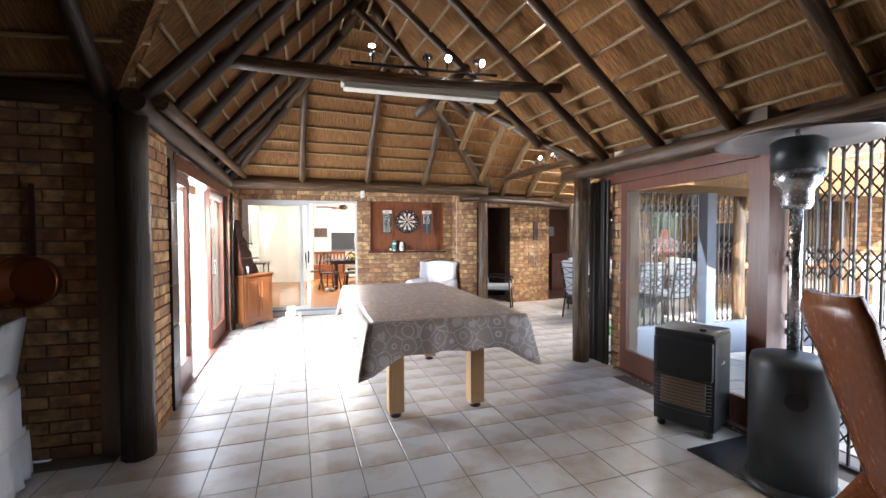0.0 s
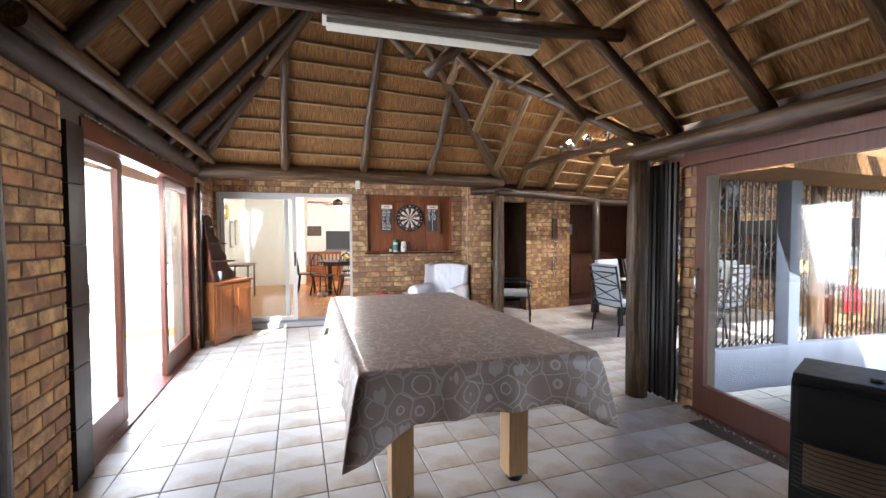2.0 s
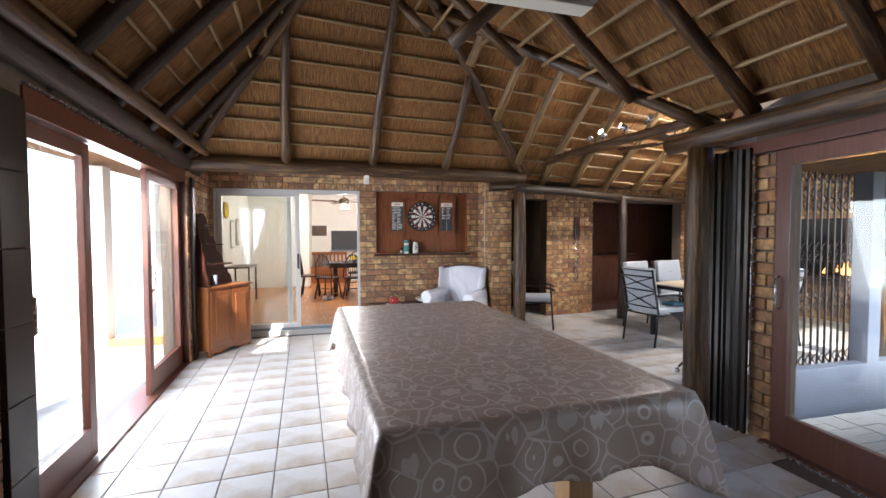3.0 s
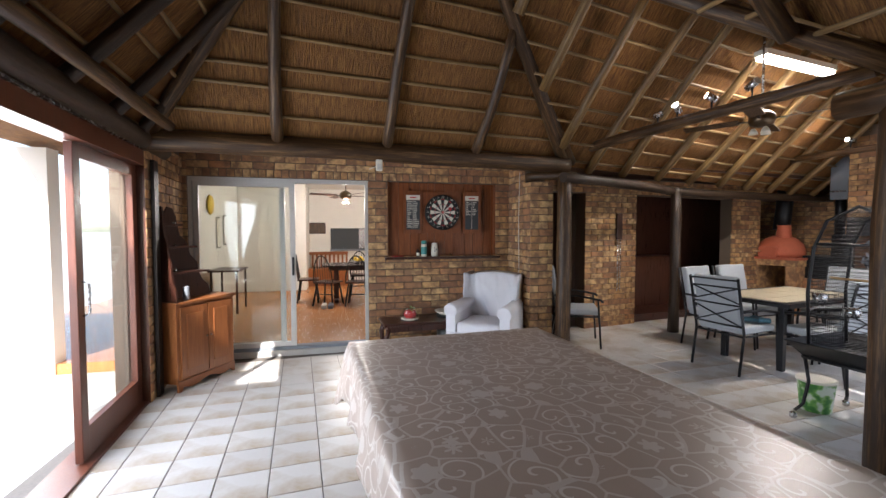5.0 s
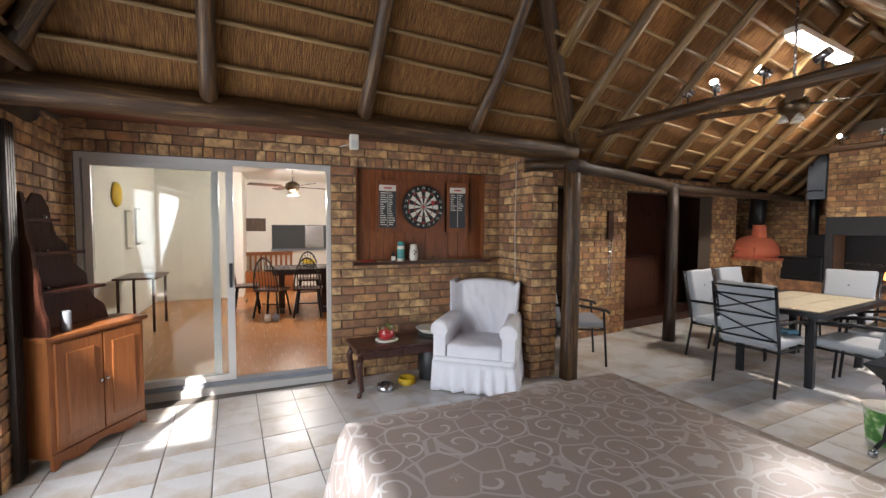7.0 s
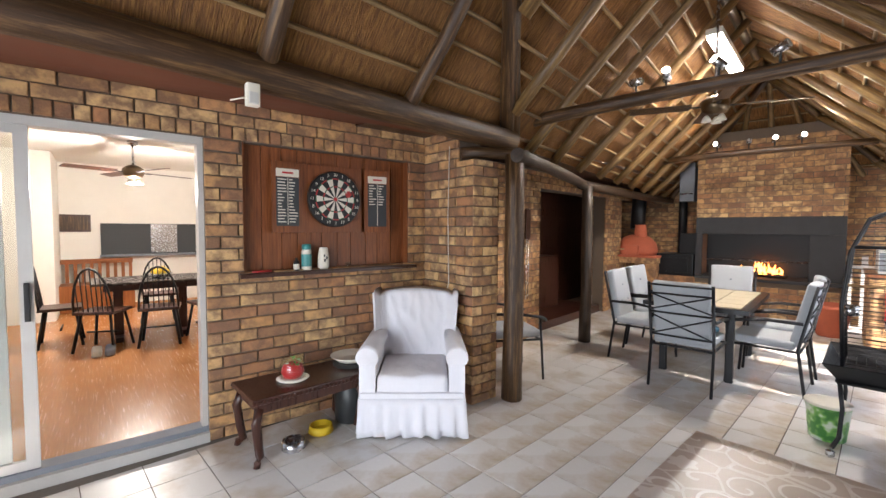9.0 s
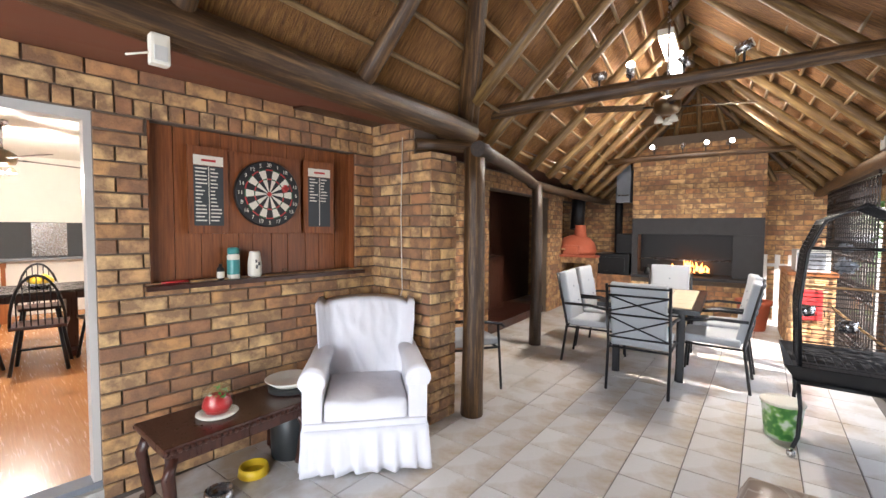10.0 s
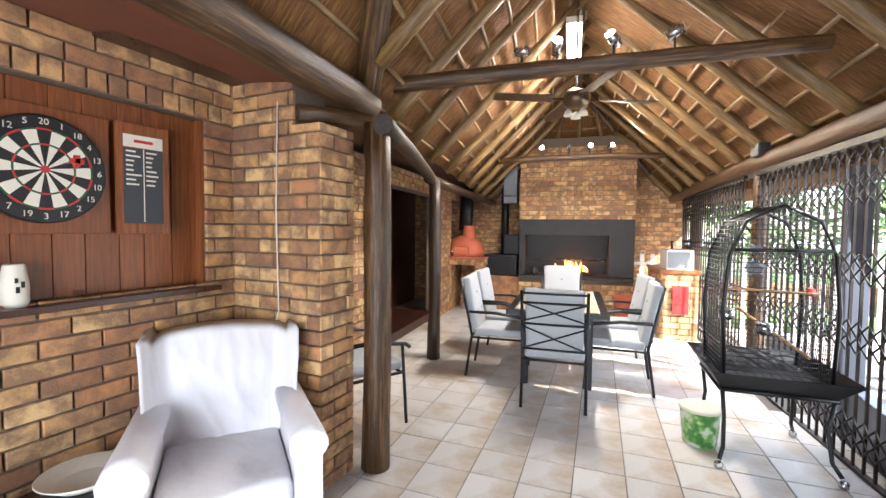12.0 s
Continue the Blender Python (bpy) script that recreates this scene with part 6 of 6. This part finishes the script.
for x_, y_, z_ in ((-0.16, 0.05, 0.84), (-0.16, 0.26, 0.92)):
    part("food_cup", lathe([(0.03, z_), (0.045, z_ + 0.005), (0.05, z_ + 0.07), (0.045, z_ + 0.07)], 16, (x_, y_)), STEEL, bc_, "steel food cup")
part("red_toy", lathe([(0.02, 1.08), (0.03, 1.10), (0.02, 1.13)], 12, (0.0, -0.25)), RED, bc_)
toy = bmesh.new()
leaves(toy, random.Random(5), (0.05, 0.05, 1.25), 0.06, 90, 0.025)
leaves(toy, random.Random(6), (0.05, 0.05, 1.38), 0.04, 60, 0.022)
part("rope_toy", toy, GREYBOARD, bc_)
part("mesh_floor", rods(*[[(-0.30, -0.33 + k * 0.05, 0.555), (0.30, -0.33 + k * 0.05, 0.555)] for k in range(14)], r=0.0025, sides=4), BLACKMETAL, bc_)
bk_ = thing("bucket", pose(3.47, -2.70, 0) @ Matrix.Scale(0.88, 4), "plastic bucket printed with green leaves", "bucket")
part("body", lathe([(0.115, 0), (0.12, 0.01), (0.145, 0.28), (0.15, 0.285), (0.14, 0.28)], 28), GREEN, bk_)
part("rim", lathe([(0.146, 0.275), (0.155, 0.28), (0.155, 0.30), (0.14, 0.30)], 28), CREAM, bk_)
fs = thing("floodlight", B @ pose(0.72, -1.60, 2.26), "small black floodlight clamped to the beam", "lamp")
part("body", boxes((-0.09, 0.09, -0.05, 0.05, -0.05, 0.07), bevel=0.012), BLACKPLASTIC, fs)
part("bracket", boxes((-0.1, 0.1, -0.07, -0.05, -0.07, 0.03)), BLACKPLASTIC, fs)
pk = thing("poker_set", B @ pose(0.15, 2.20, 0), "long barbecue tongs hung on the brick panel", "tongs")
part("tongs", rods([(0, 0, 0.55), (0, 0, 1.35)], [(0.05, 0, 0.55), (0.05, 0, 1.35)], r=0.008), STEEL, pk)
part("handle", boxes((-0.03, 0.08, -0.015, 0.015, 1.35, 1.75), bevel=0.01), DARKWOOD, pk)
dcab = thing("dark_cabinet", B @ pose(1.7, 3.05, 0.12), "dark wooden cabinet inside the doorway", "cabinet")
part("body", boxes((-0.6, 0.6, -0.2, 0.2, 0, 0.9), bevel=0.01), DARKWOOD, dcab)
pw_ = thing("wall_picture", B @ pose(1.3, 3.29, 1.55), "framed picture in the dim passage", "picture")
part("frame", boxes((-0.2, 0.2, -0.02, 0.01, -0.16, 0.16)), DARKWOOD, pw_)
part("print", boxes((-0.16, 0.16, -0.024, -0.019, -0.12, 0.12)), GREYBOARD, pw_)

# ================= dining room in the house =================
FZ = 0.06
ht = thing("dining_table", pose(-0.05, 3.55, FZ), "dark wooden dining table on a pedestal", "dining table")
part("tabletop", boxes((-0.62, 0.62, -0.42, 0.42, 0.72, 0.75), bevel=0.01), plain("dark_top", (0.06, 0.05, 0.045), 0.25), ht)
part("apron", boxes((-0.5, 0.5, -0.32, 0.32, 0.64, 0.72)), DARKWOOD, ht)
for sx in (-0.35, 0.35):
    part("pedestal", boxes((sx - 0.05, sx + 0.05, -0.12, 0.12, 0.06, 0.64), (sx - 0.04, sx + 0.04, -0.32, 0.32, 0, 0.06), bevel=0.008), DARKWOOD, ht)
fbw = thing("fruit_bowl", pose(0.05, 3.5, FZ + 0.75), "bowl of yellow and orange fruit on the table", "fruit bowl")
part("bowl", lathe([(0.06, 0), (0.08, 0.01), (0.15, 0.06), (0.14, 0.06)], 20), STEEL, fbw)
for k in range(7):
    fq = bmesh.new()
    bmesh.ops.create_icosphere(fq, subdivisions=2, radius=0.045)
    part("fruit", fq, YELLOW, fbw).matrix_basis = pose(0.07 * math.cos(k * 1.05), 0.07 * math.sin(k * 1.05), 0.075 + 0.03 * (k % 2))


def windsor(m):
    c = thing("windsor_chair", m, "black spindle-back wooden dining chair", "dining chair", "house dining chairs")
    part("seat", boxes((-0.21, 0.21, -0.20, 0.20, 0.43, 0.465), bevel=0.015), DARKWOOD, c)
    for sx in (-1, 1):
        for sy in (-1, 1):
            part("leg", rods([(sx * 0.15, sy * 0.14, 0.43), (sx * 0.21, sy * 0.20, 0.0)], r=0.017), BLACKMETAL, c)
    part("stretcher", rods([(-0.18, 0, 0.2), (0.18, 0, 0.2)], r=0.01), BLACKMETAL, c)
    hoop = [(0.20 * math.cos(w), 0.18 + 0.06 * math.sin(w), 0.46 + 0.50 * math.sin(w)) for w in [math.pi * k / 12 for k in range(13)]]
    part("hoop", rods(hoop, r=0.013), BLACKMETAL, c)
    for k in range(7):
        x_ = -0.15 + 0.05 * k
        part("spindle", rods([(x_, 0.18, 0.46), (x_, 0.23, 0.46 + 0.50 * math.sqrt(max(0, 1 - (x_ / 0.2) ** 2)))], r=0.006), BLACKMETAL, c)
    return c


wc = windsor(pose(0.0, 2.95, FZ, 0, 0, 170))
for x_, y_, a in ((-0.55, 3.05, 150), (0.55, 3.0, 195), (-0.95, 3.6, 90), (0.1, 4.2, 0)):
    copy_thing(wc, pose(x_, y_, FZ, 0, 0, a))
bn_ = thing("wooden_bench", pose(-0.75, 6.2, FZ), "slatted orange-brown wooden bench against the wall", "bench")
part("seat", boxes((-0.65, 0.65, -0.25, 0.25, 0.0, 0.45), bevel=0.01), CHERRY, bn_)
part("back_rail", boxes((-0.65, 0.65, 0.20, 0.25, 0.78, 0.86)), CHERRY, bn_)
for k in range(12):
    part("slat", boxes((-0.62 + k * 0.11, -0.57 + k * 0.11, 0.21, 0.24, 0.45, 0.78)), CHERRY, bn_)
for x_, z_, w_, h_ in ((-0.98, 1.55, 0.3, 0.15),):
    pq = thing("wall_picture", pose(x_, 6.58, z_), "small framed picture on the cream wall", "picture")
    part("frame", boxes((-w_, w_, -0.02, 0.01, -h_, h_), bevel=0.004), DARKWOOD, pq)
    part("print", boxes((-w_ + 0.03, w_ - 0.03, -0.024, -0.019, -h_ + 0.03, h_ - 0.03)), LOG, pq)
hatch = thing("kitchen_hatch", pose(0.75, 6.58, 0), "kitchen hatch with dark appliances and crockery", "hatch")
part("opening", boxes((-1.30, 0.62, -0.012, 0.0, 0.98, 1.55)), SLATE, hatch)
part("fridge", boxes((-0.55, -0.12, -0.03, -0.012, 1.0, 1.54), bevel=0.004), STEEL, hatch)
part("cupboard", boxes((0.2, 0.4, -0.03, -0.012, 1.0, 1.54)), ALU, hatch)
part("counter", boxes((-1.32, 0.64, -0.12, 0.0, 0.94, 0.98)), GREYBOARD, hatch)
sh_ = thing("shoes", pose(-0.62, 2.75, FZ), "pair of dark and white shoes on the floor", "shoes")
for k in (0, 1):
    part("shoe", cushiony((-0.045 + k * 0.12, 0.045 + k * 0.12, -0.13, 0.13, 0, 0.08), 0.03, k, 0.01, 3), GREYBOARD if k else CREAM, sh_)
wm = thing("wall_mask", pose(-2.585, 3.1, 1.95), "round yellow ornament on the side wall", "ornament")
ml = lathe([(0.18, 0), (0.16, 0.03), (0.05, 0.045)], 24)
bmesh.ops.transform(ml, matrix=pose(0, 0, 0, 0, 90, 0), verts=ml.verts[:])
part("disc", ml, YELLOW, wm)
for y_, z_ in ((3.6, 1.45), (4.1, 1.5)):
    pr = thing("wall_mirror", pose(-2.595, y_, z_), "narrow framed picture on the side wall", "picture", "side wall pictures")
    part("frame", boxes((0, 0.02, -0.14, 0.14, -0.3, 0.3), bevel=0.004), STEEL, pr)
    part("print", boxes((0.018, 0.024, -0.11, 0.11, -0.27, 0.27)), CREAM, pr)
sdt = thing("side_table", pose(-2.25, 2.9, FZ), "small dark hall table with a red ornament", "side table")
part("tabletop", boxes((-0.25, 0.25, -0.4, 0.4, 0.72, 0.75), bevel=0.006), DARKWOOD, sdt)
for sx in (-0.2, 0.2):
    for sy in (-0.35, 0.35):
        part("leg", rods([(sx, sy, 0), (sx, sy, 0.72)], r=0.02), DARKWOOD, sdt)
wnd = thing("window_1", Matrix.Identity(4), "bright side window of the dining room", "window", kind="structure")
part("window_frame", boxes((-2.75, -2.70, 1.1, 1.15, 0.95, 2.05), (-2.75, -2.70, 2.25, 2.3, 0.95, 2.05), (-2.75, -2.70, 1.15, 2.25, 0.95, 1.0), (-2.75, -2.70, 1.15, 2.25, 2.0, 2.05)), ALU, wnd)

# ---- masonry pieces and tiles, last ----
tiles()
lay_now()
